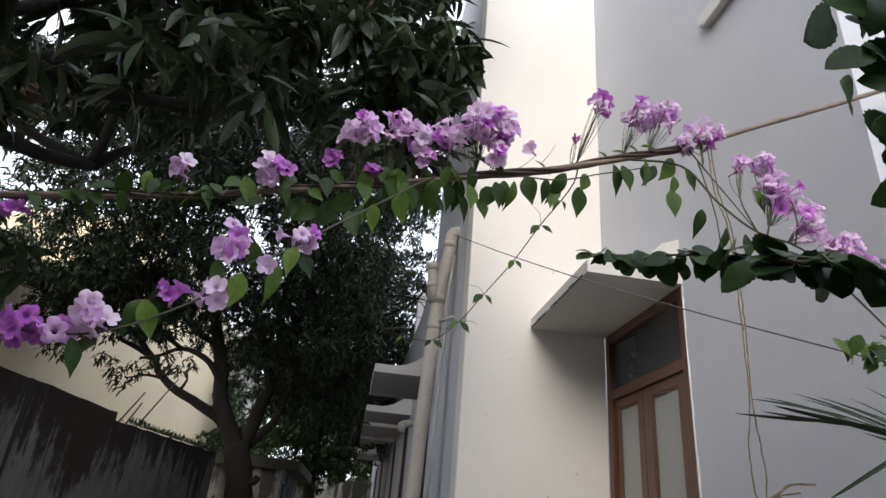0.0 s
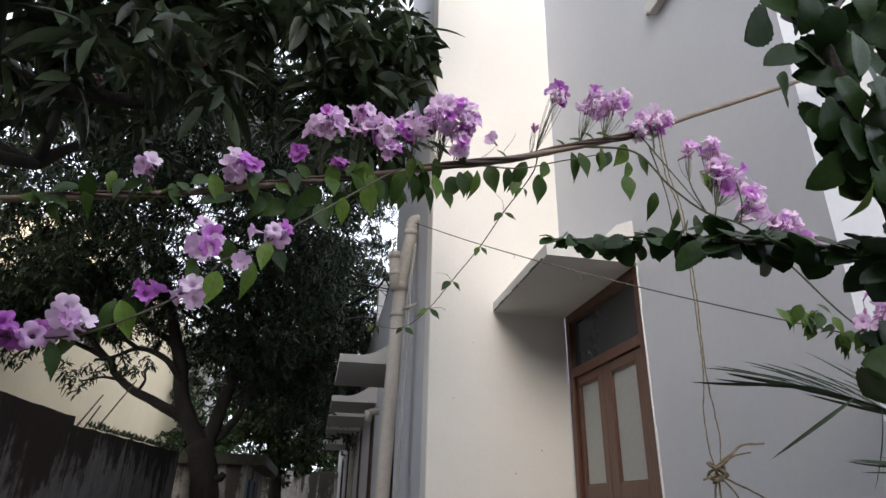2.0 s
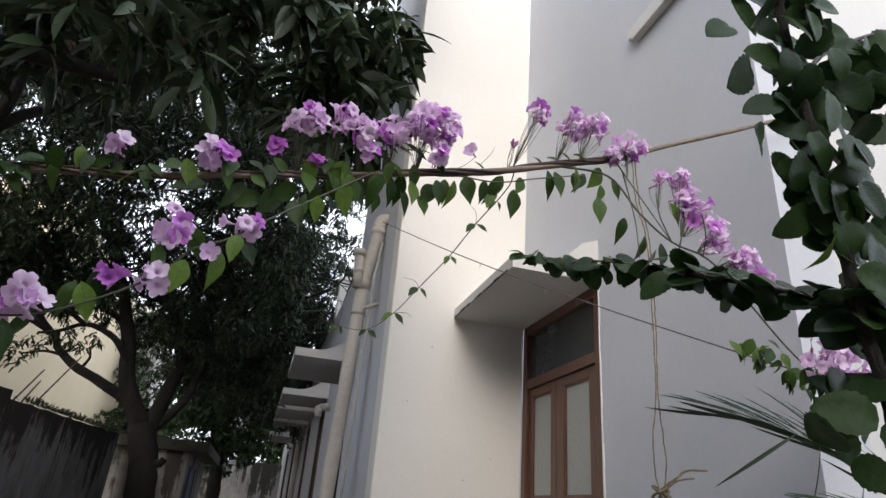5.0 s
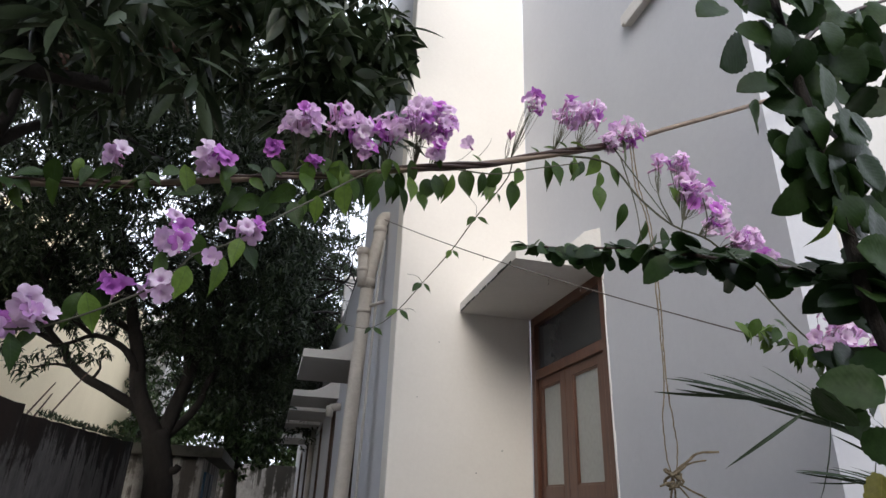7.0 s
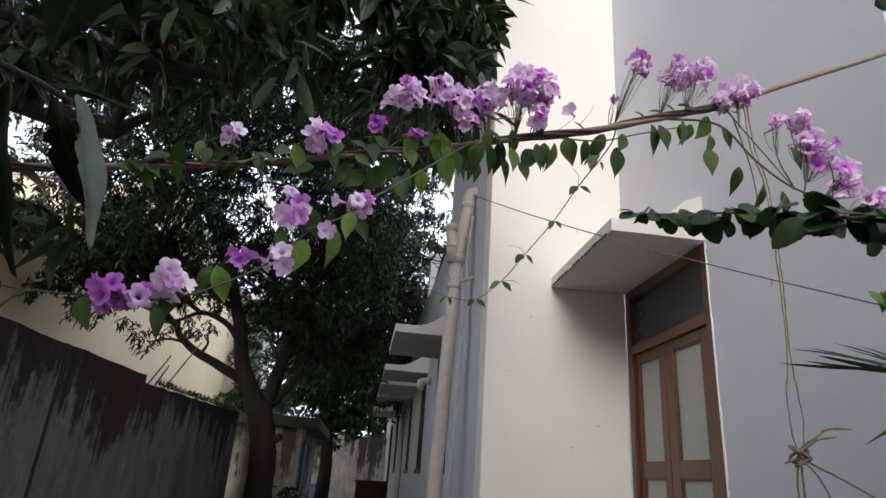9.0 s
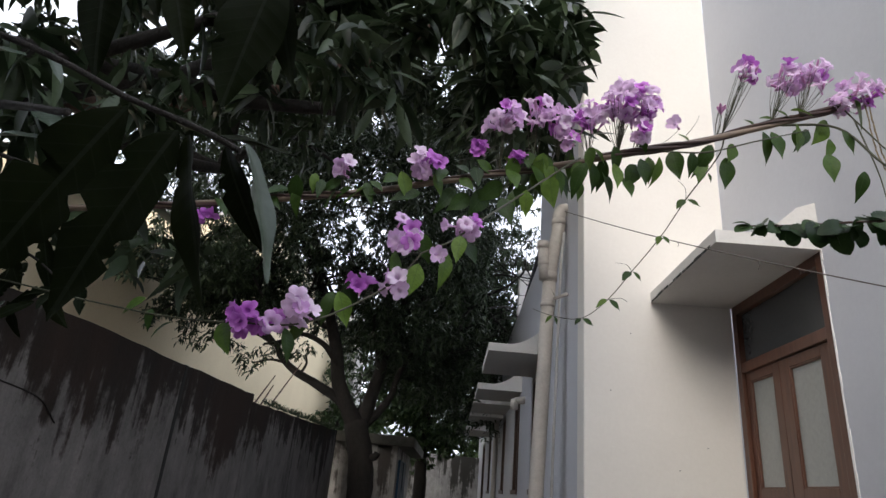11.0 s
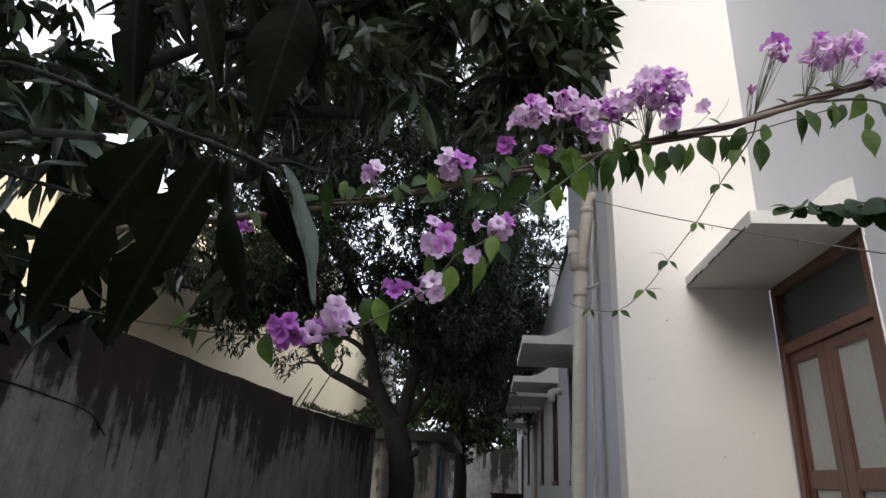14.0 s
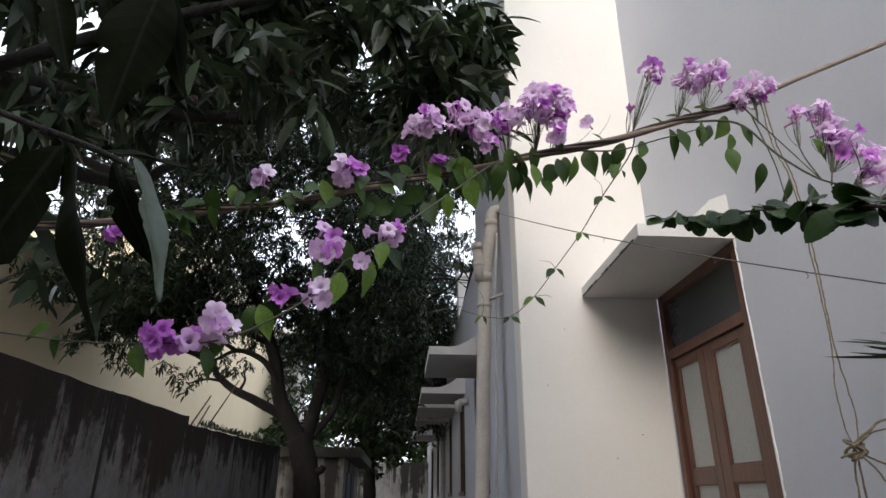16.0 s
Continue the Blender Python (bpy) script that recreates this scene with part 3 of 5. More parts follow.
pipe_part("body", [(-0.95, 19.0, 0), (-0.95, 19.0, 1.1)], 0.29, M["blue"], drum)
pipe_part("rim", [(-0.95, 19.0, 1.08), (-0.95, 19.0, 1.13)], 0.305, M["blue"], drum)
yb = empty("yellow_house", (-8, 16, 0), "pale yellow plastered neighbouring house behind the wall", "house")
for nm, mt, d in (("wall", M["yellow"], (-11.0, -5.5, 6.9, 16.0, 0, 4.95)), ("roof", M["concrete"], (-11.0, -5.44, 6.85, 15.99, 4.95, 5.06)), ("wall", M["yellow"], (-11.0, -5.515, 16.0, 27.5, 0, 8.2)), ("roof", M["concrete"], (-11.0, -5.45, 15.95, 27.55, 8.2, 8.32)), ("wall", M["concrete"], (-11.0, -4.75, 28.4, 31.0, 0, 9.0))):
    p = part_box(nm, mt, yb, *d, bevel=0.02)
    p.location = -yb.location


# ---- trees ----
def grow(rng, start, way, length, radius, level, limbs, tips, spread=0.7, up=0.12, kids=3):
    """Grows one limb and its branches: fills limbs with (line, r0, r1) and tips with places."""
    pts, p, d = [V(start)], V(start), V(way).normalized()
    k = 5
    for i in range(k):
        d = (d + V((rng.gauss(0, 0.16), rng.gauss(0, 0.16), rng.gauss(0, 0.12) + up * 0.3))).normalized()
        p = p + d * (length / k)
        pts.append(p.copy())
    limbs.append((pts, radius, radius * 0.55))
    if level == 0:
        tips += [tuple(q) for q in pts[2:]]
        return
    for i in range(kids):
        at = pts[rng.randint(2, k)] if i else pts[-1]
        side = V((rng.gauss(0, 1), rng.gauss(0, 1), rng.gauss(0, 0.6) + up)).normalized()
        grow(rng, at, (d * (1 - spread) + side * spread), length * rng.uniform(0.6, 0.8), radius * 0.55, level - 1, limbs, tips, spread, up, kids)


def tree(name, label, base, trunk_pts, r0, r1, mains, levels, leaf, per, seed, mat_leaf, extra=(), kids=3, spread=0.7, shape=None, keep=None, lines=()):
    root = empty(name, base, label, "tree")
    rng, nrg = random.Random(seed), np.random.default_rng(seed)
    o = V(base)
    bm = bmesh.new()
    tube(bm, [p - o for p in smooth_line(trunk_pts, 0.12)], r0, r1, 14, 0.07, rng=rng)
    part("trunk", bm, M["bark"], root, smooth=True)
    limbs, tips = [], []
    for start, way, length, rad in mains:
        first = len(limbs)
        grow(rng, start, way, length, rad, levels, limbs, tips, spread, kids=kids)
        pts, a, b = limbs[first]
        bm = bmesh.new()
        tube(bm, [p - o for p in smooth_line(pts, 0.12)], a, b, 9, 0.06, rng=rng)
        part("limb", bm, M["bark"], root, smooth=True)
        limbs[first] = None
    for pts, a, b, mat in lines:
        bm = bmesh.new()
        tube(bm, [p - o for p in smooth_line(pts, 0.06)], a, b, 10, 0.05, rng=rng)
        part("limb", bm, mat, root, smooth=True)
    bm = bmesh.new()
    for pts, a, b in filter(None, limbs):
        tube(bm, [p - o for p in pts], a, b, 6 if a > 0.02 else 4, 0.05, rng=rng)
    tagged(part("twigwork", bm, M["bark"], root, smooth=True), kind="stuff")
    T = np.array(tips + [tuple(p) for p in extra])
    if keep is not None:
        T = T[keep(T)]
    b, az, el, ro, sz = whorls(nrg, T - np.array(base), per, leaf)
    tagged(leaves("crown", mat_leaf, root, b, az, el, ro, sz, shape or leaf_shape(4, 0.25, 0.3, 0.2)), kind="stuff")
    return root


def blob(seed, centre, size, n, shell=0.3):
    """Clumped places inside an ellipsoid, for the outer twigs of a crown."""
    r = np.random.default_rng(seed)
    k = max(1, n // 14)
    d = r.normal(size=(k, 3))
    d /= np.linalg.norm(d, axis=1)[:, None]
    c = np.array(centre) + d * np.array(size) * (shell + (1 - shell) * r.random((k, 1)) ** 0.6)
    return np.repeat(c, 14, 0) + r.normal(0, 0.22, (k * 14, 3))


# mango tree in the alley
def hung(seed, centres, each, spread):
    r = np.random.default_rng(seed)
    return np.repeat(np.array(centres), each, 0) + r.normal(0, spread, (len(centres) * each, 3))


def off_gap(T):
    """False for twigs in two gaps between the boughs, where open sky shows."""
    ok = np.ones(len(T), dtype=bool)
    for a, b, r in (((-1.59, 2.8, 3.58), (-4.94, 8.0, 8.12), 0.055), ((-2.02, 2.8, 3.57), (-6.31, 8.0, 8.11), 0.035)):
        a, d = np.array(a), np.array(b) - np.array(a)
        along_it = (T - a) @ d / (d @ d)
        far = np.linalg.norm(T - a - along_it[:, None] * d, axis=1)
        ok &= far > r * (2.6 + along_it * 7.0)
    return ok


BARK = M["bark"]
tree("mango_tree", "dark-barked mango tree forking low in the alley", (-1.5, 11.0, 0),
     [(-1.42, 11.0, 0), (-1.44, 11.0, 1.0), (-1.47, 11.0, 1.7), (-1.58, 11.0, 2.2), (-1.68, 11.0, 2.45)], 0.23, 0.20,
     [((-3.2, 11.0, 3.6), (-0.8, -0.4, 0.5), 1.5, 0.05), ((-2.5, 11.0, 4.6), (-0.5, -0.4, 1.0), 1.9, 0.08), ((-2.3, 11.0, 4.0), (-0.9, 0.3, 0.7), 1.7, 0.06), ((-2.8, 10.8, 3.82), (-0.7, -0.5, 0.5), 1.4, 0.04),
      ((-1.02, 11.2, 4.95), (0.2, -0.3, 1.0), 1.9, 0.07), ((-1.3, 11.2, 3.9), (-0.5, -0.3, 1.0), 1.7, 0.06), ((-0.82, 11.2, 3.77), (0.8, -0.2, 0.8), 1.6, 0.05), ((-1.1, 11.2, 4.4), (0.7, 0.5, 0.9), 1.7, 0.05)],
     3, (0.085, 0.155), 13, 11, M["mango"], kids=4, keep=lambda T: ~((T[:, 0] > 0.45) & (T[:, 1] < 12.2) & (T[:, 2] < 5.9)) & off_gap(T),
     lines=[([(-1.60, 11.0, 2.30), (-1.80, 11.0, 2.62), (-2.04, 11.0, 2.83), (-2.28, 10.95, 2.95), (-2.49, 10.95, 3.06), (-2.75, 10.9, 3.17), (-2.97, 10.9, 3.32), (-3.13, 10.9, 3.47), (-3.21, 10.95, 3.62), (-3.51, 11.0, 3.78), (-3.94, 11.0, 3.95)], 0.105, 0.03, BARK),
            ([(-1.66, 11.0, 2.40), (-1.82, 11.0, 2.66), (-1.98, 11.0, 2.93), (-2.08, 11.0, 3.2), (-2.13, 11.0, 3.46), (-2.2, 11.0, 3.75), (-2.3, 11.0, 4.01), (-2.5, 11.0, 4.65)], 0.15, 0.08, BARK),
            ([(-2.10, 10.95, 3.36), (-2.25, 10.85, 3.58), (-2.43, 10.8, 3.73), (-2.8, 10.8, 3.84), (-3.14, 10.8, 3.68), (-3.4, 10.75, 3.6)], 0.06, 0.02, BARK),
            ([(-1.60, 11.05, 2.30), (-1.53, 11.1, 2.6), (-1.45, 11.2, 3.07), (-1.37, 11.2, 3.4), (-1.35, 11.2, 3.64), (-1.16, 11.2, 4.26), (-1.02, 11.2, 4.98)], 0.13, 0.07, BARK),
            ([(-1.50, 11.1, 2.45), (-1.31, 11.15, 2.68), (-1.14, 11.2, 2.97), (-1.05, 11.2, 3.35), (-0.82, 11.2, 3.77)], 0.075, 0.04, BARK),
            ([(-1.36, 11.2, 3.5), (-1.55, 11.15, 3.9), (-1.6, 11.1, 4.4)], 0.05, 0.025, BARK),
            ([(-2.72, 10.9, 3.16), (-2.62, 10.85, 3.35), (-2.66, 10.8, 3.5)], 0.03, 0.012, BARK),
            ([(-3.0, 10.9, 3.34), (-3.25, 10.85, 3.36), (-3.5, 10.8, 3.28)], 0.03, 0.012, BARK),
            ([(-1.36, 10.95, 1.92), (-1.26, 10.9, 1.93), (-1.22, 10.9, 2.0)], 0.07, 0.05, BARK)],
     extra=np.concatenate([blob(5, (-1.4, 10.3, 6.6), (4.4, 2.6, 2.6), 1500), blob(6, (-0.45, 11.2, 4.7), (1.5, 1.7, 1.7), 1300), blob(12, (-0.5, 12.0, 3.8), (1.1, 1.2, 0.7), 260), blob(7, (-3.7, 9.2, 5.2), (1.9, 1.6, 1.2), 520), blob(9, (-3.8, 8.6, 6.8), (2.4, 1.6, 1.5), 700), blob(10, (-1.8, 8.8, 6.6), (1.8, 1.2, 1.2), 420),
                           # clump 73 is a crown top added to shade the alley below
                           blob(71, (-2.4, 12.6, 5.3), (2.6, 1.0, 1.2), 560), blob(74, (0.5, 13.4, 5.0), (1.5, 0.8, 2.3), 1900, 0.1), blob(75, (-4.3, 10.6, 4.5), (1.1, 0.6, 0.6), 650, 0.1), blob(76, (-1.2, 12.5, 4.9), (2.0, 0.8, 1.3), 350), blob(73, (-1.5, 11.5, 8.8), (4.6, 4.0, 1.3), 2200, 0.1), blob(21, (-0.4, 9.0, 6.2), (1.2, 1.2, 1.5), 420),
                           hung(72, [(-3.55, 10.8, 3.25), (-3.4, 10.8, 3.45), (-3.2, 10.8, 3.55), (-3.75, 10.9, 3.4), (-2.9, 10.85, 3.55), (-4.0, 11, 3.6), (-2.65, 10.8, 3.6), (-4.3, 10.8, 3.7), (-4.6, 10.7, 3.6)], 4, 0.09)]))

# second mango tree: its trunk stands behind the boundary wall, its boughs hang over the yard
def overhead(seed, n):
    r = np.random.default_rng(seed)
    k = n // 12
    y = r.uniform(2.7, 6.6, k)
    x = r.uniform(-4.6, 0.5, k)
    d = np.hypot(x - 0.05, y - 0.45)
    low = 1.5 + np.where(x > -0.5, 0.60, np.where(x > -1.6, 0.62, 0.52)) * d
    z = low + 0.15 + r.random(k) ** 1.3 * (0.85 * d + 0.3)
    c = np.stack([x, y, z], -1)
    c = c[(x < 0.30 + 0.08 * (y - 2.8)) & (x > -3.7) & ((x > -2.0) | (r.random(k) < 0.5))]
    return np.repeat(c, 12, 0) + r.normal(0, 0.13, (len(c) * 12, 3))


tree("mango_tree", "mango tree behind the boundary wall, its boughs overhead", (-3.45, 3.1, 0),
     [(-3.45, 3.1, 0), (-3.4, 3.1, 1.5), (-3.3, 3.2, 2.6), (-3.1, 3.5, 3.5)], 0.28, 0.20,
     [((-3.15, 3.4, 3.3), (0.5, 0.8, 0.6), 2.2, 0.09), ((-3.1, 3.5, 3.4), (0.9, 0.2, 0.7), 2.0, 0.08), ((-3.2, 3.3, 3.2), (0.3, -0.3, 1.0), 2.0, 0.08)],
     2, (0.16, 0.25), 9, 23, M["mango"], kids=3, keep=off_gap,
     lines=[([(-3.1, 3.6, 3.6), (-2.53, 4.3, 4.0), (-2.12, 4.3, 4.13), (-1.75, 4.3, 4.2), (-1.45, 4.3, 4.28), (-1.24, 4.3, 4.44), (-0.93, 4.3, 4.54), (-0.46, 4.2, 4.81), (0.0, 3.8, 5.0)], 0.085, 0.03, M["limb"]),
            ([(-3.0, 3.4, 3.5), (-2.0, 3.0, 3.5), (-1.2, 2.9, 3.75), (-0.4, 2.9, 4.0), (0.2, 3.0, 4.2)], 0.05, 0.015, M["bark"]),
            ([(-3.5, 3.2, 3.76), (-2.91, 3.2, 3.68), (-2.39, 3.2, 3.59), (-1.82, 3.2, 3.5), (-1.33, 3.25, 3.42), (-0.8, 3.4, 3.5)], 0.075, 0.035, M["bark"]),
            ([(-2.9, 3.0, 3.0), (-2.2, 2.5, 2.75), (-1.6, 2.1, 2.55), (-1.1, 1.8, 2.35)], 0.03, 0.01, M["bark"])],
     # clumps 35 and 36 (unseen) and 32 (top) are added to block sky light
     extra=np.concatenate([overhead(31, 2700), blob(32, (-2.4, 5.0, 7.0), (3.0, 3.2, 1.5), 1500), blob(35, (-3.3, 0.2, 4.7), (2.3, 3.2, 1.4), 1700, 0.1), blob(36, (-2.5, -1.2, 4.5), (1.6, 1.8, 0.9), 1300, 0.1),
                           hung(33, [(-0.1, 2.9, 3.7), (0.12, 3.0, 3.8), (0.27, 3.1, 3.85), (0.44, 3.25, 4.0), (0.37, 3.2, 3.7), (0.27, 3.1, 3.45), (0.44, 3.3, 4.25), (0.15, 3.0, 3.5), (-0.3, 2.9, 3.7), (0.25, 3.2, 3.2), (0.42, 3.3, 3.9)], 6, 0.08),
                           hung(34, [(-1.63, 2.04, 2.81), (-1.81, 2.5, 2.72), (-2.0, 2.4, 2.2), (-1.9, 2.2, 2.0), (-1.75, 2.1, 2.1), (-1.55, 2.0, 1.95), (-2.1, 2.8, 2.9), (-1.44, 3.0, 2.45), (-2.7, 2.6, 3.5), (-2.52, 2.6, 3.35), (-2.6, 2.6, 3.22), (-2.48, 2.6, 3.05), (-2.44, 2.6, 3.49), (-2.54, 2.6, 2.96)], 5, 0.12)]))

# trees beyond the hut and the low wing
for k, (bx, by, h, sx, seed) in enumerate(((-0.9, 18.0, 4.6, 1.7, 41), (-4.5, 27.0, 5.5, 3.4, 43), (0.6, 26.0, 5.5, 3.2, 42), (5.0, 30.0, 8.0, 4.5, 44))):
    tree("far_tree", "leafy dark green tree beyond the end of the alley", (bx, by, 0),
         [(bx, by, 0), (bx + 0.1, by, 1.5), (bx, by, 3.0)], 0.2, 0.14,
         [((bx - 0.02, by, 2.8), (0.35, -0.3, 1.0), 2.2, 0.11), ((bx, by, 2.9), (-0.5, 0.2, 1.0), 2.2, 0.09)], 2, (0.13, 0.22), 10, seed, M["far_leaf"],
         extra=np.concatenate([blob(seed, (bx, by, h), (sx, sx * 0.8, h - 2.4), 1100), blob(seed + 9, (bx, by, 4.3 if by < 20 else 3.4), (sx * 0.8, sx * 0.7, 1.0 if by < 20 else 1.5), 420 if by < 20 else 900)]), shape=leaf_shape(3, 0.36, 0.3, 0.2))

# unseen tree added behind the camera, whose low crown shades the boundary wall
tree("unseen_shade_tree", "unseen dense mango tree added to shade the near yard", (-4.0, -3.0, 0), [(-4.0, -3.0, 0), (-3.9, -3.0, 1.5), (-3.8, -2.9, 2.6)], 0.25, 0.18,
     [((-3.8, -2.9, 2.5), (0.6, 0.5, 0.8), 2.2, 0.10), ((-3.8, -2.9, 2.5), (-0.3, 0.6, 0.9), 2.2, 0.10)], 2, (0.2, 0.28), 8, 51, M["mango"],
     extra=np.concatenate([blob(52, (-3.6, -2.6, 3.3), (2.3, 2.6, 2.3), 2200, 0.1), blob(53, (-2.2, -2.2, 2.2), (1.2, 1.6, 1.2), 700, 0.1)]), shape=leaf_shape(3, 0.32, 0.3, 0.2))


# ---- flowering vine on its pole ----
def shared(name, verts, faces, mat):
    """Mesh data to be shared by alike pieces."""
    ob = np_mesh(name, verts, faces, mat)
    me = ob.data
    bpy.data.objects.remove(ob)
    return me


def put(name, me, parent, at, way, face, size, label=""):
    """A piece of shared mesh: its x along way, its z towards face."""
    x = V(way).normalized()
    z = V(face) - x * V(face).dot(x)
    z = z.normalized() if z.length > 1e-4 else x.orthogonal().normalized()
    y = z.cross(x)
    ob = new(name, me)
    ob.parent = parent
    rot = Matrix((x, y, z)).transposed().to_4x4()
    off = parent.location if parent.parent is None else V((0, 0, 0))
    ob.matrix_basis = Matrix.Translation(V(at) - off) @ rot @ Matrix.Diagonal((size, size, size, 1))
    if label:
        ob["label"] = label
    return ob


def corolla(seed, open_by):
    """A trumpet along +x, its throat at the origin: a slender tube behind, five rounded, notched and ruffled lobes in front."""
    r = random.Random(seed)
    v, f = [], []
    n = 40
    tilt = [r.uniform(-0.35, 0.3) for _ in range(5)]
    grow_by = [r.uniform(0.88, 1.1) for _ in range(5)]
    tube_rows = [(-0.034, 0.0022), (-0.027, 0.0034), (-0.017, 0.0058), (-0.008, 0.0078), (0.0, 0.0090)]
    for x, rad in tube_rows:
        v += [(x, rad * math.cos(2 * math.pi * k / n), 0.85 * rad * math.sin(2 * math.pi * k / n)) for k in range(n)]
    for s in (0.3, 0.6, 0.85, 1.0):
        for k in range(n):
            a = 2 * math.pi * k / n
            lobe, u = divmod(k + 4, 8)
            u = (u - 4) / 4.0
            cut = (1 - abs(u) ** 2.6) * 0.44 - 0.05 * (1 - abs(u)) ** 3
            reach = 0.009 + 0.0215 * s * grow_by[lobe % 5] * (1 - s * s * (0.44 - cut))
            lift = 0.0135 * (1 - open_by) * s + tilt[lobe % 5] * 0.010 * s * s - 0.007 * open_by * s ** 3
            ruff = 0.0028 * s * s * math.sin(3.2 * u + seed + 1.7 * lobe) + r.uniform(-0.0006, 0.0006)
            v.append((0.003 * s + lift + ruff, reach * math.cos(a), reach * math.sin(a)))
    for i in range(len(tube_rows) + 3):
        for k in range(n):
            a, b = i * n + k, i * n + (k + 1) % n
            f += [(a, b, b + n), (a, b + n, a + n)]
    return np.array(v), np.array(f)


def spindle(length, r, bulge=0.5, rows=6, n=8):
    """A slender closed body along -x: a flower's tube, or a bud."""
    v, f = [], []
    for i in range(rows + 1):
        s = i / rows
        rad = r * (0.35 + 0.65 * math.sin(math.pi * min(1, max(0, s * 0.8 + 0.12))) ** bulge)
        v += [(-length * s, rad * math.cos(2 * math.pi * k / n), rad * math.sin(2 * math.pi * k / n)) for k in range(n)]
    for i in range(rows):
        for k in range(n):
            a, b = i * n + k, i * n + (k + 1) % n
            f += [(a, b, b + n), (a, b + n, a + n)]
    return np.array(v), np.array(f)


FLOWERS = [shared("corolla", *corolla(i, 0.2 + 0.2 * (i % 5)), M["petal"]) for i in range(7)]
DEEP = [shared("corolla_deep", *corolla(i + 7, 0.1 + 0.25 * i), M["petal_deep"]) for i in range(3)]
CALYX = shared("flower_calyx", *spindle(0.013, 0.0042, 0.8), M["bud"])
BUD = shared("flower_bud", *spindle(0.030, 0.005, 0.9), M["bud"])
VLEAF = [shared("leaf_blade", *leaf_shape(10, w, 0.28, d, 1.1, 0.014, 0.55), M["vine_leaf"]) for w, d in ((0.52, 0.15), (0.45, 0.3), (0.56, 0.08), (0.42, 0.45))]

vine = empty("flowering_vine", (0.3, 2.2, 2.53), "purple-flowered climbing vine trained along a thin pole", "vine")
rv = random.Random(77)


def strand(name, pts, r0, r1, mat, parent, sides=7, step=0.03, jitter=0.0, wob=0.08):
    bm = bmesh.new()
    line = smooth_line(pts, step)
    if jitter:
        line = [p + V((rv.gauss(0, jitter), rv.gauss(0, jitter), rv.gauss(0, jitter))) for p in line]
    tube(bm, [p - parent.location for p in line], r0, r1, sides, wob, rng=rv)
    return part(name, bm, mat, parent, smooth=True)


POLE = [(-2.6, 2.2, 2.08), (-1.82, 2.2, 2.178), (-0.909, 2.2, 2.291), (-0.424, 2.2, 2.366), (-0.119, 2.2, 2.435), (0.22, 2.2, 2.518), (0.405, 2.2, 2.565), (0.769, 2.2, 2.669), (1.182, 2.2, 2.815), (1.551, 2.2, 2.993), (1.895, 2.2, 3.16), (2.5, 2.19, 3.46)]
pole = empty("support_pole", (0.3, 2.2, 2.5), "thin brown weathered pole strung across the yard", "pole")
bm = bmesh.new()
tube(bm, [p - pole.location for p in smooth_line(POLE, 0.04)], 0.0105, 0.0095, 9, 0.06, rng=rv)
part("rod", bm, M["bamboo"], pole, smooth=True)


def along(x, up=0.0, off=0.0):
    """A place on the pole's line at x."""
    for a, b in zip(POLE, POLE[1:]):
        if a[0] <= x <= b[0]:
            f = (x - a[0]) / (b[0] - a[0])
            return V((x, 2.2 + off, a[2] + (b[2] - a[2]) * f + up))
    return V((x, 2.2, 2.5))


# woody stems that wind round the pole
for ph, r, x0, x1 in ((0.0, 0.0062, -2.4, 1.30), (2.4, 0.005, -1.2, 1.22), (4.2, 0.0055, 0.2, 1.32), (1.2, 0.0080, 0.38, 1.30), (3.3, 0.0070, 0.45, 1.26)):
    n = int((x1 - x0) / 0.07)
    strand("stem", [along(x0 + (x1 - x0) * i / n, 0.011 * math.sin(ph + 0.8 * i), 0.011 * math.cos(ph + 0.8 * i)) for i in range(n + 1)], r, r * 0.7, M["stem"], vine)
SPRAY = [(0.34, 2.18, 2.55), (0.29, 2.15, 2.5), (0.16, 2.1, 2.37), (0.04, 2.05, 2.25), (-0.06, 2.0, 2.14), (-0.13, 1.99, 2.1), (-0.17, 1.97, 2.03), (-0.24, 1.93, 1.95), (-0.39, 1.88, 1.85), (-0.54, 1.85, 1.83), (-0.7, 1.85, 1.83), (-0.89, 1.85, 1.85), (-1.09, 1.85, 1.88), (-1.7, 1.9, 1.98)]
DROP = [(0.83, 2.21, 2.685), (0.83, 2.25, 2.65), (0.8, 2.3, 2.6), (0.73, 2.32, 2.5), (0.65, 2.35, 2.37), (0.56, 2.4, 2.25), (0.49, 2.45, 2.16), (0.41, 2.5, 2.1), (0.31, 2.5, 2.1), (0.24, 2.5, 2.12)]
ARCH = [(1.0, 2.2, 2.745), (1.21, 2.2, 2.75), (1.3, 2.15, 2.59), (1.39, 2.1, 2.47), (1.52, 2.08, 2.42), (1.64, 2.05, 2.27), (1.75, 2.0, 2.09), (1.85, 1.95, 1.98)]
strand("stem", SPRAY, 0.0032, 0.0015, M["twig"], vine)
strand("stem", DROP, 0.0026, 0.0010, M["twig"], vine)
strand("stem", ARCH, 0.0045, 0.0028, M["twig"], vine)
strand("stem", [(0.60, 2.2, 2.61), (0.75, 2.17, 2.60), (0.9, 2.17, 2.65), (1.1, 2.18, 2.72)], 0.003, 0.002, M["twig"], vine)
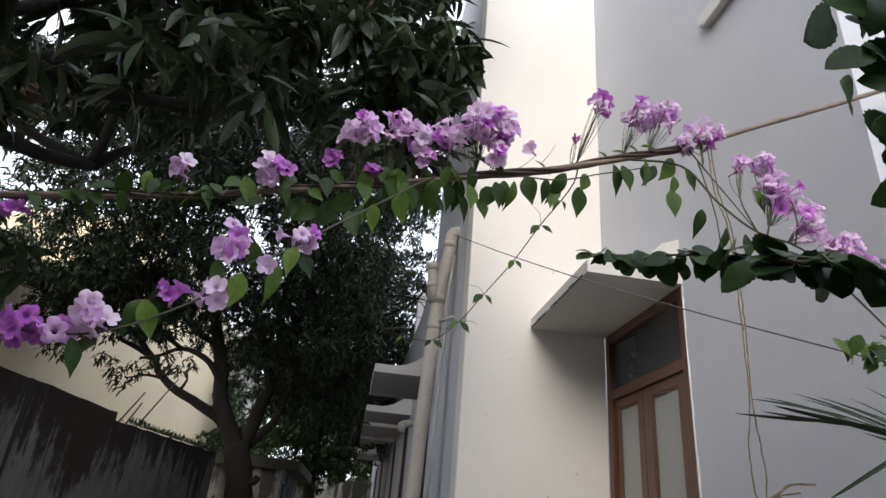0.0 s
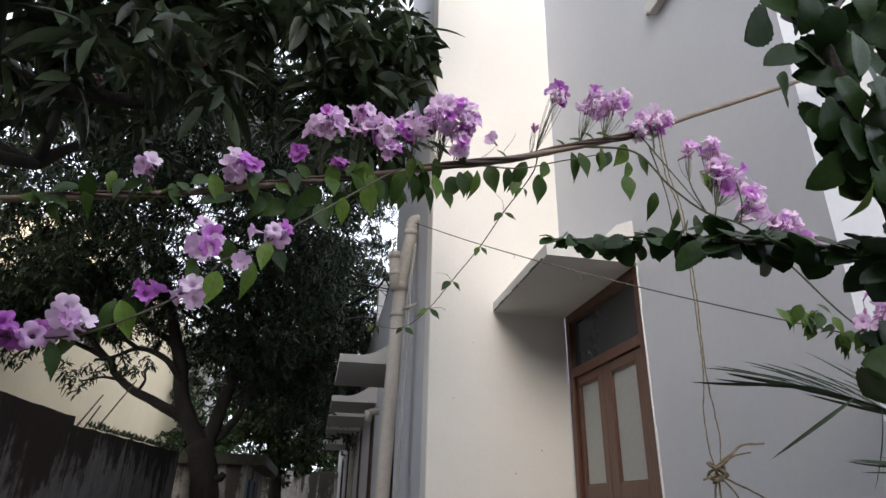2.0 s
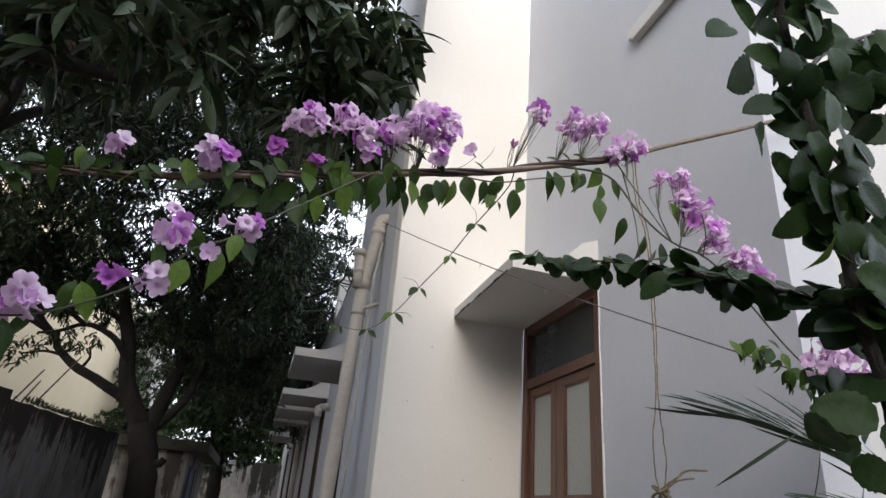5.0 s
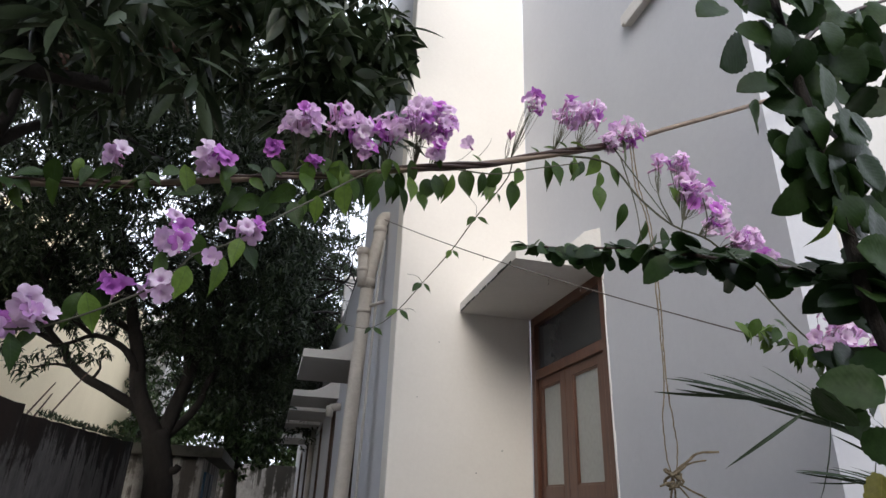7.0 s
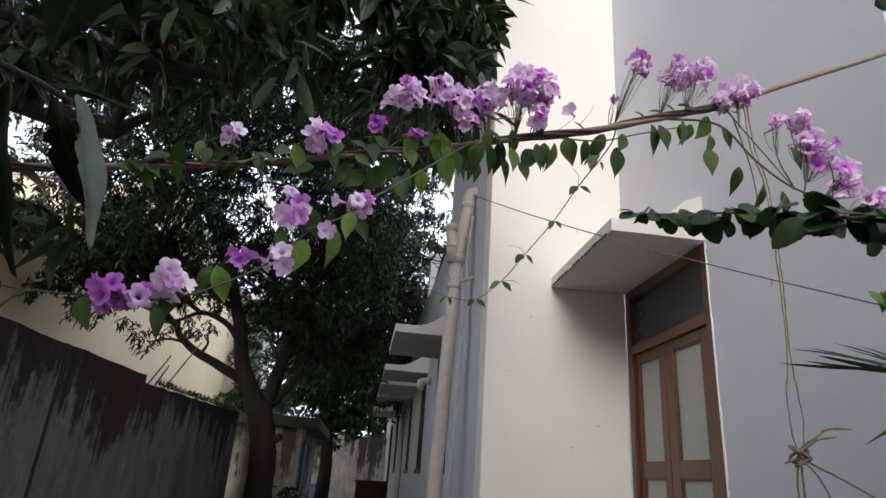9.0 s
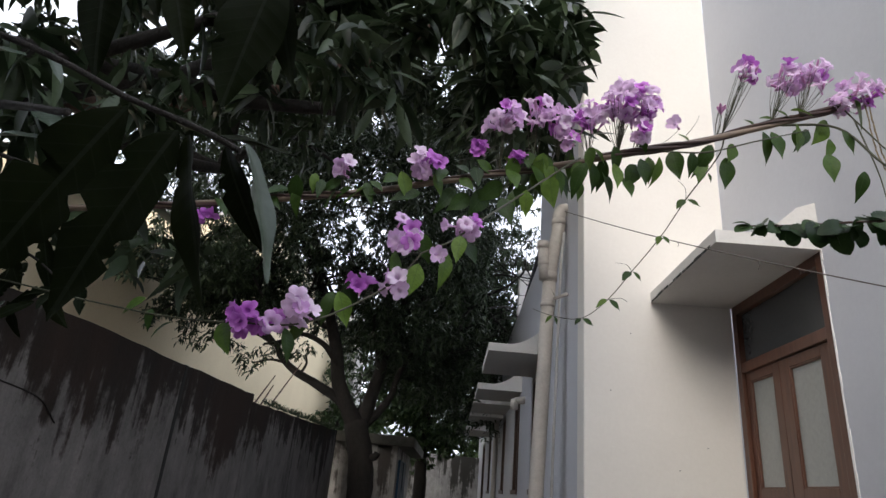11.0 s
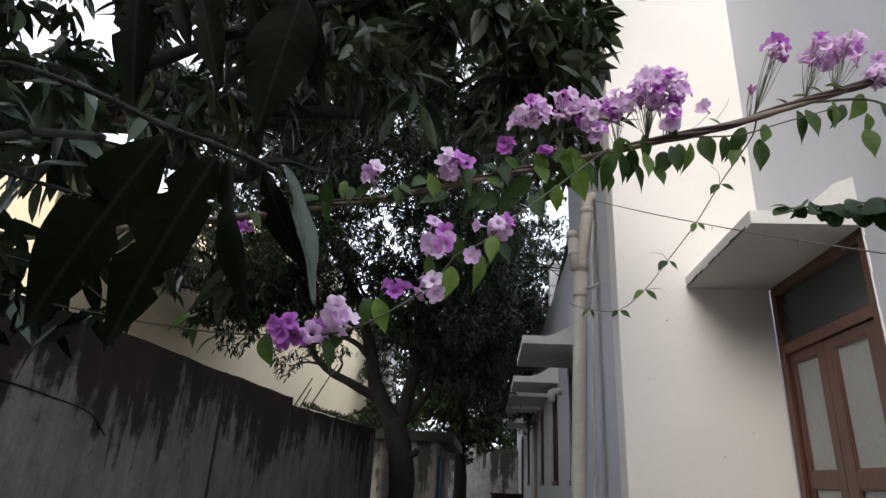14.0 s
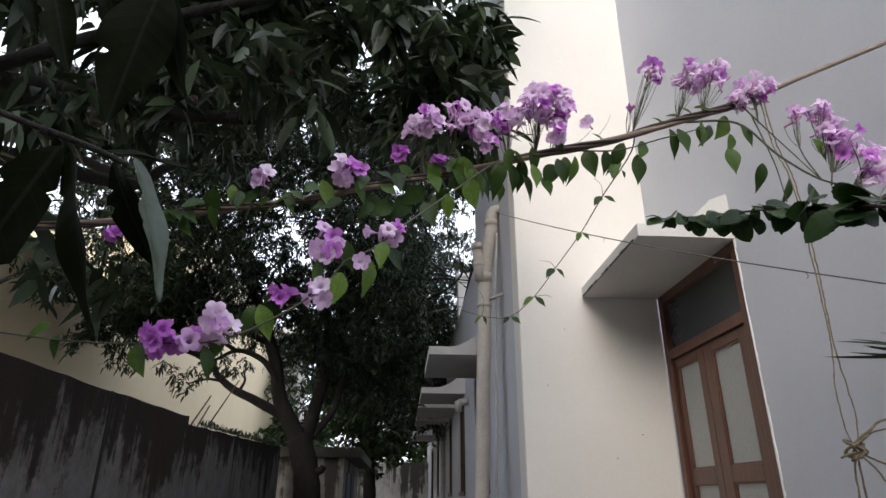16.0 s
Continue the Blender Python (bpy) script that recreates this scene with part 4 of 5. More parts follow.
for a, b, c in (((1.24, 2.2, 2.83), (1.30, 2.17, 2.70), (1.39, 2.1, 2.47)), ((1.27, 2.2, 2.79), (1.3, 2.18, 2.58), (1.29, 2.15, 2.41)), ((1.39, 2.1, 2.47), (1.36, 2.12, 2.6), (1.40, 2.15, 2.75)), ((1.42, 2.1, 2.45), (1.46, 2.1, 2.6), (1.47, 2.12, 2.72)), ((1.5, 2.08, 2.43), (1.53, 2.09, 2.52), (1.53, 2.1, 2.62))):
    strand("stem", [a, b, c], 0.003, 0.0018, M["twig"], vine)


def cluster(at, n, radius, root, deep=False, face=(0, -1, 0.15), buds=0):
    """A truss of flowers round a place, each on its own pedicel from root."""
    c, root = V(at), V(root)
    n = round(n * 1.35)
    taken = []
    bm = bmesh.new()
    for i in range(n + buds):
        for _ in range(60):
            d = V((rv.uniform(-1.15, 1.15), rv.uniform(-0.9, 0.6), rv.uniform(-1, 0.9)))
            p = c + d * radius * 0.95
            if d.length < 1 and all((p - q).length > 0.017 for q in taken):
                break
        taken.append(p)
        out = (p - root).normalized()
        way = (V(face) * 0.55 + d * 0.8 + out * 0.45 + V((rv.gauss(0, 0.42), rv.gauss(0, 0.25), rv.gauss(0, 0.38)))).normalized()
        if i < n:
            size = rv.uniform(0.70, 1.08)
            me = rv.choice(DEEP if (deep or rv.random() < 0.16) else FLOWERS)
            f = put("flower", me, vine, p, way, (rv.gauss(0, 1), rv.gauss(0, 1), 1), size)
            t = new("calyx", CALYX)
            t.parent = f
            t.location = (-0.030, 0, 0)
            end = p - way * 0.040 * size
        else:
            put("bud", BUD, vine, p, way, (0, 0, 1), rv.uniform(0.7, 1.1), "unopened purple flower bud")
            end = p - way * 0.028
        mid = (end + root) / 2 - way * 0.008
        tube(bm, [q - vine.location for q in smooth_line([root, mid, end], 0.02)], 0.0012, 0.0009, 4, 0, rng=rv)
    part("pedicel", bm, M["twig"], vine, smooth=True)


def on_pole(at):
    return along(min(1.3, max(-2, at[0])), 0.008)


for at, n, r, deep in (((-0.43, 2.17, 2.46), 4, 0.030, 0), ((-0.16, 2.17, 2.485), 9, 0.048, 0), ((0.01, 2.18, 2.57), 3, 0.018, 1), ((0.08, 2.14, 2.66), 11, 0.062, 0), ((0.19, 2.15, 2.70), 7, 0.055, 0),
                       ((0.27, 2.15, 2.67), 9, 0.062, 0), ((0.37, 2.15, 2.70), 9, 0.062, 0), ((0.47, 2.12, 2.75), 20, 0.085, 0), ((0.54, 2.12, 2.73), 12, 0.072, 0), ((0.14, 2.18, 2.53), 4, 0.020, 1), ((0.30, 2.15, 2.59), 3, 0.025, 0)):
    cluster(at, n, r, on_pole(at), deep, buds=2)
cluster((0.52, 2.12, 2.63), 4, 0.03, on_pole((0.52, 0, 0)))
cluster((0.645, 2.15, 2.69), 1, 0.012, on_pole((0.60, 0, 0)))
for at, n, r in (((0.88, 2.1, 2.88), 5, 0.045), ((1.05, 2.18, 2.93), 9, 0.065), ((1.15, 2.18, 2.95), 9, 0.065), ((1.30, 2.18, 2.90), 9, 0.065), ((1.24, 2.18, 2.85), 7, 0.06)):
    cluster(at, n, r, on_pole((at[0] - 0.06, 0, 0)), face=(0.1, -0.5, 0.7), buds=6)
cluster((0.80, 2.15, 2.77), 0, 0.025, along(0.80), buds=5)
for at, n, r, root in (((1.40, 2.15, 2.77), 2, 0.035, (1.36, 2.12, 2.6)), ((1.47, 2.12, 2.73), 10, 0.062, (1.42, 2.1, 2.56)), ((1.51, 2.1, 2.62), 11, 0.068, (1.44, 2.1, 2.5)), ((1.56, 2.08, 2.52), 12, 0.07, (1.48, 2.09, 2.44)),
                       ((1.67, 2.05, 2.44), 7, 0.045, (1.58, 2.06, 2.37)), ((1.72, 2.05, 2.36), 6, 0.045, (1.62, 2.05, 2.3)), ((1.62, 2.06, 2.44), 10, 0.06, (1.54, 2.07, 2.38)), ((1.49, 2.11, 2.67), 6, 0.05, (1.43, 2.1, 2.5)), ((1.84, 1.95, 2.10), 14, 0.085, (1.80, 1.97, 2.02)), ((1.90, 1.9, 2.02), 8, 0.055, (1.85, 1.95, 1.97)), ((1.80, 1.95, 2.03), 5, 0.05, (1.78, 1.98, 2.05)), ((1.93, 1.95, 2.14), 6, 0.05, (1.85, 1.95, 2.0))):
    cluster(at, n, r, root, face=(-0.1, -0.7, 0.4), buds=4)
for at, n, r, deep, root in (((-0.2, 2.0, 2.21), 1, 0.012, 0, (-0.13, 2.0, 2.1)), ((-0.18, 1.97, 2.12), 11, 0.055, 0, (-0.13, 2.0, 2.1)), ((-0.1, 1.98, 2.10), 2, 0.018, 0, (-0.1, 2.0, 2.12)), ((-0.06, 2.02, 2.2), 2, 0.016, 0, (-0.02, 2.03, 2.19)),
                             ((-0.01, 2.02, 2.2), 7, 0.042, 0, (0.0, 2.04, 2.2)), ((-0.19, 1.96, 2.0), 8, 0.045, 0, (-0.2, 1.96, 2.0)), ((-0.28, 1.94, 1.98), 3, 0.028, 1, (-0.24, 1.95, 1.96)),
                             ((-0.52, 1.85, 1.835), 10, 0.048, 1, (-0.5, 1.86, 1.84)), ((-0.46, 1.86, 1.835), 4, 0.03, 0, (-0.46, 1.87, 1.85)), ((-0.40, 1.86, 1.885), 9, 0.050, 0, (-0.39, 1.88, 1.86)), ((-0.85, 2.2, 2.25), 3, 0.03, 1, (-0.85, 2.2, 2.29))):
    cluster(at, max(1, round(0.72 * n)), 0.85 * r, root, deep, face=(-0.15, -1, 0.1))


def vine_leaf(at, root, way, face, size):
    put("leaf", rv.choice(VLEAF), vine, at, way, face, size)


def leaf_run(places, way, face, size, spread=0.35):
    for p in places:
        w = V(way) + V((rv.gauss(0, spread), rv.gauss(0, spread * 0.6), rv.gauss(0, spread * 0.6)))
        n = V(face) + V((rv.gauss(0, 0.35), rv.gauss(0, 0.2), rv.gauss(0, 0.3)))
        s = rv.uniform(*size)
        vine_leaf(V(p) - w.normalized() * s * 0.4, None, w, n, s)


# leaves turned to the light, drooping to the side
leaf_run([(-0.63, 2.19, 2.36), (-0.46, 2.19, 2.39), (-0.37, 2.18, 2.38), (-0.21, 2.18, 2.37)], (-0.9, -0.2, -0.45), (0, -0.8, 0.6), (0.085, 0.105))
leaf_run([(-0.52, 2.18, 2.40), (-0.32, 2.18, 2.40), (-0.66, 2.2, 2.29), (-0.03, 2.18, 2.43), (0.17, 2.17, 2.53)], (0.5, -0.3, -0.8), (0, -0.9, 0.4), (0.065, 0.085))
leaf_run([(0.24, 2.17, 2.49), (0.28, 2.17, 2.47), (0.21, 2.17, 2.51), (0.37, 2.17, 2.56), (0.16, 2.1, 2.34), (0.33, 2.17, 2.50), (0.2, 2.18, 2.45)], (0.25, -0.2, -1), (0, -0.95, 0.3), (0.085, 0.115))
leaf_run([(-0.04, 2.2, 2.37), (0.02, 2.2, 2.38), (0.1, 2.12, 2.32), (0.31, 2.2, 2.55), (0.12, 2.15, 2.36), (0.06, 2.2, 2.42), (-0.08, 2.22, 2.40), (0.15, 2.22, 2.42), (0.42, 2.22, 2.53)], (-0.1, -0.1, -1), (0.4, -0.8, 0.2), (0.095, 0.125), 0.4)
leaf_run([(0.39, 2.2, 2.51), (0.46, 2.19, 2.51), (0.50, 2.21, 2.48), (0.57, 2.2, 2.55), (0.60, 2.19, 2.54), (0.46, 2.18, 2.57), (0.71, 2.19, 2.575), (0.74, 2.21, 2.57), (0.84, 2.24, 2.58), (0.52, 2.22, 2.53), (0.54, 2.16, 2.64)], (0.0, -0.05, -1), (0.2, -1, 0.15), (0.085, 0.115), 0.22)
leaf_run([(1.0, 2.2, 2.68), (1.1, 2.2, 2.71), (1.16, 2.19, 2.60), (1.07, 2.2, 2.70), (1.23, 2.19, 2.70), (1.18, 2.2, 2.68), (1.24, 2.17, 2.53), (1.42, 2.1, 2.6), (1.31, 2.15, 2.46), (1.36, 2.12, 2.43)], (0.05, -0.05, -1), (0.3, -0.9, 0.2), (0.085, 0.115), 0.25)
leaf_run([(0.92, 2.2, 2.75), (1.02, 2.19, 2.79), (0.70, 2.2, 2.67), (0.98, 2.2, 2.77), (1.08, 2.18, 2.80), (0.40, 2.18, 2.58)], (0.8, -0.3, -0.35), (0, -0.7, 0.7), (0.06, 0.085))
leaf_run([(-0.14, 1.96, 2.02), (-0.03, 1.99, 2.13), (-0.06, 1.99, 2.07), (-0.31, 1.91, 1.91), (-0.35, 1.92, 1.92), (-0.41, 1.9, 1.83), (-0.13, 2.0, 2.13), (-0.20, 1.97, 2.06), (-0.57, 1.85, 1.80), (-0.42, 1.87, 1.80), (-0.30, 1.93, 1.95), (0.0, 2.04, 2.14)], (0.1, -0.1, -1), (0.2, -1, 0.2), (0.075, 0.11), 0.3)
leaf_run([(-0.72, 1.85, 1.81), (-0.80, 1.85, 1.86), (-0.76, 1.85, 1.83)], (-0.7, -0.1, -0.6), (0, -0.9, 0.4), (0.05, 0.07))
leaf_run([V((1.61 + 0.022 * i, 2.08 - 0.008 * i, 2.125 - 0.013 * i)) + V((rv.gauss(0, 0.02), rv.gauss(0, 0.02), rv.gauss(0, 0.03))) for i in range(13) for _ in range(3)], (-0.3, -0.2, -0.7), (-0.1, -0.8, 0.6), (0.055, 0.082), 0.7)
# further dark leaves below the pole
leaf_run([along(0.34 + 0.052 * i, -0.05 - 0.03 * rv.random(), rv.uniform(-0.02, 0.03)) for i in range(0, 19, 2)], (0.05, -0.05, -1), (0.4, -0.8, 0.2), (0.085, 0.125), 0.4)
leaf_run([along(-0.72 + 0.075 * i, rv.uniform(-0.03, 0.03), -0.02) for i in range(13)], (0.3, -0.2, -0.7), (0.1, -0.8, 0.5), (0.06, 0.09), 0.7)
# broad leaves that face the light along the pole
leaf_run([along(-0.80 + 0.115 * i, rv.uniform(-0.035, 0.02), -0.03) for i in range(10)], (0.2, -0.2, -0.8), (0.05, -0.8, 0.6), (0.080, 0.105), 0.55)
leaf_run([(0.20, 2.15, 2.47), (0.27, 2.15, 2.46), (0.12, 2.15, 2.45), (0.33, 2.15, 2.47), (0.24, 2.14, 2.41)], (0.1, -0.1, -1), (0.1, -0.9, 0.4), (0.09, 0.125), 0.35)
# small paired leaves on the hanging tendril
for p in DROP[2:9]:
    for sgn in (-1, 1):
        vine_leaf(V(p) + V((0.004 * sgn, 0, 0)), None, (0.55 * sgn + rv.gauss(0, 0.2), -0.2, -0.8 + rv.gauss(0, 0.2)), (0.3 * sgn, -0.9, 0.3), rv.uniform(0.03, 0.055))
# hair-thin tendrils
for p, q in (((0.73, 2.32, 2.5), (0.70, 2.3, 2.56)), ((0.56, 2.4, 2.25), (0.50, 2.38, 2.27)), ((0.31, 2.5, 2.1), (0.30, 2.48, 2.19)), ((0.70, 2.2, 2.68), (0.74, 2.18, 2.75)), ((0.49, 2.45, 2.16), (0.55, 2.43, 2.15))):
    strand("tendril", [p, (V(p) + V(q)) / 2 + V((0.012, 0, 0.01)), q], 0.0011, 0.0007, M["twig"], vine, 4)


# ---- shrub beside the camera, its long branch ----
def toothed(rows, width, fold, droop, seed):
    """A rounded leaf with a saw-toothed rim."""
    r = random.Random(seed)
    v, f = [(0.0, 0.0, 0.0)], []
    for i in range(1, rows):
        s = i / rows
        w = width * 0.5 * math.sin(math.pi * s ** 0.86) ** 0.56 * (1.0 if i % 2 else 0.91)
        z = -droop * s * s + 0.012 * math.sin(7 * s + seed)
        v += [(s - 0.02 * (i % 2), -w, z + fold * w * 0.6), (s, -w * 0.5, z + fold * w * 0.45 + 0.012 * (i % 2)), (s, 0.0, z), (s, w * 0.5, z + fold * w * 0.45 + 0.012 * (i % 2)), (s - 0.02 * (i % 2), w, z + fold * w * 0.6)]
    v.append((1.0, 0.0, -droop))
    last = len(v) - 1
    for k in range(4):
        f.append((0, 1 + k, 2 + k))
    for i in range(rows - 2):
        a = 1 + 5 * i
        b = a + 5
        for k in range(4):
            f += [(a + k, b + k, b + k + 1), (a + k, b + k + 1, a + k + 1)]
    a = last - 5
    for k in range(4):
        f.append((a + k, last, a + k + 1))
    return np.array(v), np.array(f)


SLEAF = [shared("shrub_blade", *toothed(14, w, 0.25, d, i), M["shrub_leaf"]) for i, (w, d) in enumerate(((0.86, 0.18), (0.78, 0.3), (0.92, 0.1), (0.72, 0.4)))]
YLEAF = shared("yellow_blade", *toothed(14, 0.8, 0.2, 0.2, 3), M["yellow_leaf"])
shrub = empty("leafy_shrub", (0.99, 1.12, 0), "tall dark green shrub with woody stem and toothed leaves", "shrub")
rs = random.Random(19)
STEM = [(1.0, 1.13, 0), (0.99, 1.12, 0.8), (0.99, 1.12, 1.57), (0.99, 1.12, 1.73), (0.97, 1.12, 1.83), (0.97, 1.12, 1.91), (0.96, 1.12, 2.01), (0.95, 1.12, 2.13), (0.94, 1.12, 2.27), (0.93, 1.12, 2.4), (0.93, 1.12, 2.51), (0.92, 1.14, 2.75)]
BRANCH = [(0.965, 1.12, 1.86), (1.02, 1.17, 1.89), (1.04, 1.22, 1.92), (1.02, 1.32, 1.97), (1.01, 1.42, 2.02), (1.01, 1.6, 2.11), (0.98, 1.8, 2.2), (0.89, 1.95, 2.25), (0.82, 2.08, 2.3)]
strand("stem", STEM, 0.0135, 0.009, M["bark"], shrub, 9, 0.03, 0.0, 0.14)
strand("branch", BRANCH, 0.0055, 0.0025, M["stem"], shrub)
strand("branch", [(0.95, 1.12, 2.29), (1.0, 1.13, 2.36), (1.07, 1.15, 2.43), (1.19, 1.15, 2.51), (1.33, 1.15, 2.59)], 0.006, 0.003, M["stem"], shrub)
strand("branch", [(0.97, 1.12, 1.90), (1.05, 1.12, 1.97), (1.2, 1.13, 2.02)], 0.006, 0.003, M["stem"], shrub)


def shrub_leaves(places, way, face, size, spread=0.6):
    for p in places:
        if 1.77 < p[2] < 1.98 and p[0] < 1.0 and rs.random() < 0.75:
            continue
        w = V(way) + V((rs.gauss(0, spread), rs.gauss(0, spread * 0.5), rs.gauss(0, spread)))
        n = V(face) + V((rs.gauss(0, 0.25), rs.gauss(0, 0.15), rs.gauss(0, 0.22)))
        s = rs.uniform(*size) * 0.88
        put("leaf", rs.choice(SLEAF), shrub, V(p) - w.normalized() * s * 0.45, w, n, s)


S1 = [(0.79, 1.12, 2.37), (0.82, 1.12, 2.27), (0.88, 1.12, 2.33), (0.86, 1.12, 2.22), (0.84, 1.12, 2.14), (0.83, 1.12, 1.96), (0.89, 1.12, 2.0), (0.91, 1.12, 2.18)]
S2 = [(0.93, 1.12, 2.35), (1.0, 1.12, 2.4), (1.1, 1.12, 2.43), (1.14, 1.12, 2.33), (1.07, 1.12, 2.31), (0.99, 1.12, 2.31), (0.92, 1.12, 2.13), (0.98, 1.12, 2.17), (1.04, 1.12, 2.18), (1.16, 1.12, 2.41)]
S3 = [(0.92, 1.10, 2.05), (0.96, 1.10, 2.04), (1.0, 1.12, 2.04), (1.05, 1.12, 2.12), (0.96, 1.10, 1.92), (1.03, 1.12, 1.99), (0.95, 1.1, 1.96), (1.01, 1.12, 1.9), (0.87, 1.12, 1.81), (0.93, 1.12, 1.8), (0.98, 1.1, 1.85), (0.91, 1.12, 1.7), (0.96, 1.12, 1.74)]
shrub_leaves(S1, (-0.9, -0.1, -0.2), (0.2, -1, 0.15), (0.078, 0.096))
shrub_leaves(S2 + S3, (0.1, -0.2, -0.5), (0.1, -1, 0.2), (0.08, 0.105), 0.8)
for _ in range(2):
    shrub_leaves([V(p) + V((rs.uniform(-0.03, 0.06), rs.uniform(0.0, 0.05), rs.uniform(-0.04, 0.04))) for p in S2 + S3], (0.1, -0.2, -0.5), (0.1, -1, 0.2), (0.075, 0.10), 0.9)
shrub_leaves([(1.08, 1.13, 2.22), (1.13, 1.14, 2.25), (1.10, 1.13, 2.05), (1.16, 1.13, 2.1), (1.2, 1.14, 2.3), (1.12, 1.12, 1.95), (1.05, 1.12, 1.8), (1.22, 1.14, 2.5), (0.86, 1.13, 2.44), (0.92, 1.14, 2.5), (1.0, 1.14, 2.5), (0.84, 1.13, 2.5), (0.90, 1.16, 2.6)], (0.2, -0.1, -0.4), (0, -1, 0.2), (0.08, 0.105), 0.8)
put("leaf", YLEAF, shrub, (0.92, 1.12, 1.585), (-0.35, -0.1, -1), (0.1, -1, 0.2), 0.085, "yellowing green leaf")
put("leaf", VLEAF[3], shrub, (0.93, 1.10, 1.98), (-0.35, 0.0, -1), (0.8, -0.6, 0.1), 0.085)
shrub_leaves([(0.90, 1.09, 2.30), (0.97, 1.09, 2.22), (0.93, 1.09, 1.97), (1.0, 1.09, 1.95), (0.95, 1.08, 1.87), (0.99, 1.09, 2.10), (0.89, 1.10, 2.08), (1.02, 1.10, 1.83), (0.97, 1.09, 1.66), (1.03, 1.1, 2.36), (0.87, 1.1, 2.42), (0.97, 1.1, 2.44)], (-0.2, -0.1, -0.6), (0.1, -1, 0.1), (0.08, 0.1), 0.6)
# the thick of the shrub, away from the yard
shrub_leaves([(rs.uniform(1.0, 1.34), rs.uniform(1.10, 1.30), rs.uniform(1.5, 2.62)) for _ in range(58)], (0.1, -0.2, -0.6), (0.1, -1, 0.1), (0.08, 0.105), 0.8)
shrub_leaves([V(STEM[rs.randint(5, 10)]) + V((rs.uniform(-0.05, 0.08), rs.uniform(-0.05, 0.03), rs.uniform(-0.05, 0.05))) for _ in range(26)], (0.0, -0.2, -0.7), (0.1, -1, 0.1), (0.07, 0.095), 0.8)
# leaves along the branch, at all angles: most droop, some lie flat, some turn edge-on
BL = smooth_line(BRANCH, 0.01)
for i in range(98):
    j = min(len(BL) - 2, max(1, int((i + rs.uniform(-2, 2)) / 98 * len(BL))))
    p, d = BL[j], (BL[j + 1] - BL[j - 1]).normalized()
    side, sgn, f, kind = d.cross(V((0, 0, 1))).normalized(), rs.choice((-1, 1)), j / len(BL), rs.random()
    s = rs.uniform(0.055, 0.105) * (1 - 0.42 * max(0.0, f - 0.5) / 0.5)
    if kind < 0.45:
        w = side * sgn * rs.uniform(0.3, 1.0) + d * rs.uniform(-0.4, 0.5) + V((rs.gauss(0, 0.2), rs.gauss(-0.15, 0.25), rs.uniform(-1.0, -0.1)))
        n = V((rs.gauss(0, 0.45), -0.9, 0.2 + rs.gauss(0, 0.35)))
    elif kind < 0.8:
        w = side * sgn + d * rs.uniform(-0.2, 0.6) + V((0, rs.gauss(-0.3, 0.3), rs.uniform(-0.35, 0.25)))
        n = V((rs.gauss(0, 0.35), rs.uniform(-0.9, -0.3), 0.7))
    else:
        w = V((rs.gauss(-0.4, 0.4), rs.uniform(-1.0, -0.3), rs.uniform(-0.5, 0.25)))
        n = V((rs.gauss(0, 0.6), -0.3, 0.7))
    put("leaf", rs.choice(SLEAF), shrub, p + V((rs.gauss(0, 0.006), rs.gauss(0, 0.006), rs.uniform(-0.018, 0.010))), w, n, s)
end = V(BRANCH[-1])
for w, s in (((-0.9, 0.2, 0.05), 0.045), ((-0.5, 0.1, 0.45), 0.035), ((-0.8, -0.1, -0.35), 0.055)):
    put("leaf", rs.choice(SLEAF), shrub, end, w, (0.1, -0.6, 0.7), s)
put("leaf", VLEAF[0], shrub, end + V((-0.01, 0, 0.008)), (-1, 0.1, 0.1), (0, -0.6, 0.8), 0.04, "small fresh green leaf")

# ---- palm frond ----
palm = empty("palm", (2.2, 1.72, 0), "green feathery palm fronds beside the wall", "palm")
PBLADE = shared("palm_blade", *leaf_shape(6, 0.034, 0.5, 0.14, 1.6), M["palm_leaf"])
rp = random.Random(29)


def frond(pts, count, reach, spread, droop):
    """A feathered frond: long narrow leaflets swept towards the tip on both sides of its rachis."""
    strand("rachis", pts, 0.006, 0.002, M["palm_leaf"], palm)
    line = smooth_line(pts, 0.01)
    for i in range(count):
        f = 0.22 + 0.78 * (i + 0.5) / count
        j = min(len(line) - 2, int(f * (len(line) - 1)))
        d = (line[j + 1] - line[j]).normalized()
        for sgn in (-1, 1):
            side = V((0.1, 0.2 * sgn, 1)) * sgn
            w = d + side * (spread[sgn > 0] * (1.15 - 0.8 * f)) + V((rp.gauss(0, 0.05), rp.gauss(0, 0.10), rp.gauss(0, 0.05) - droop))
            s = reach * rp.uniform(0.75, 1.12) * (1.0 - 0.35 * abs(f - 0.6))
            put("leaflet", PBLADE, palm, line[j], w, (0.2, -0.9, 0.5 * sgn), s)


strand("trunk", [(2.25, 1.73, 0), (2.2, 1.73, 0.7), (2.1, 1.74, 1.3)], 0.05, 0.03, M["bark"], palm, 10)
frond([(2.1, 1.74, 1.25), (1.95, 1.75, 1.52), (1.80, 1.77, 1.66), (1.66, 1.79, 1.745), (1.52, 1.8, 1.79), (1.40, 1.8, 1.815), (1.30, 1.8, 1.825)], 24, 0.275, (0.16, 0.52), 0.02)
frond([(2.12, 1.74, 1.25), (1.98, 1.73, 1.44), (1.82, 1.74, 1.56), (1.68, 1.76, 1.615), (1.56, 1.78, 1.63)], 13, 0.2, (0.2, 0.3), 0.06)
put("leaflet", PBLADE, palm, (1.50, 1.79, 1.80), (-0.72, 0, -0.42), (0.2, -1, 0.4), 0.30)
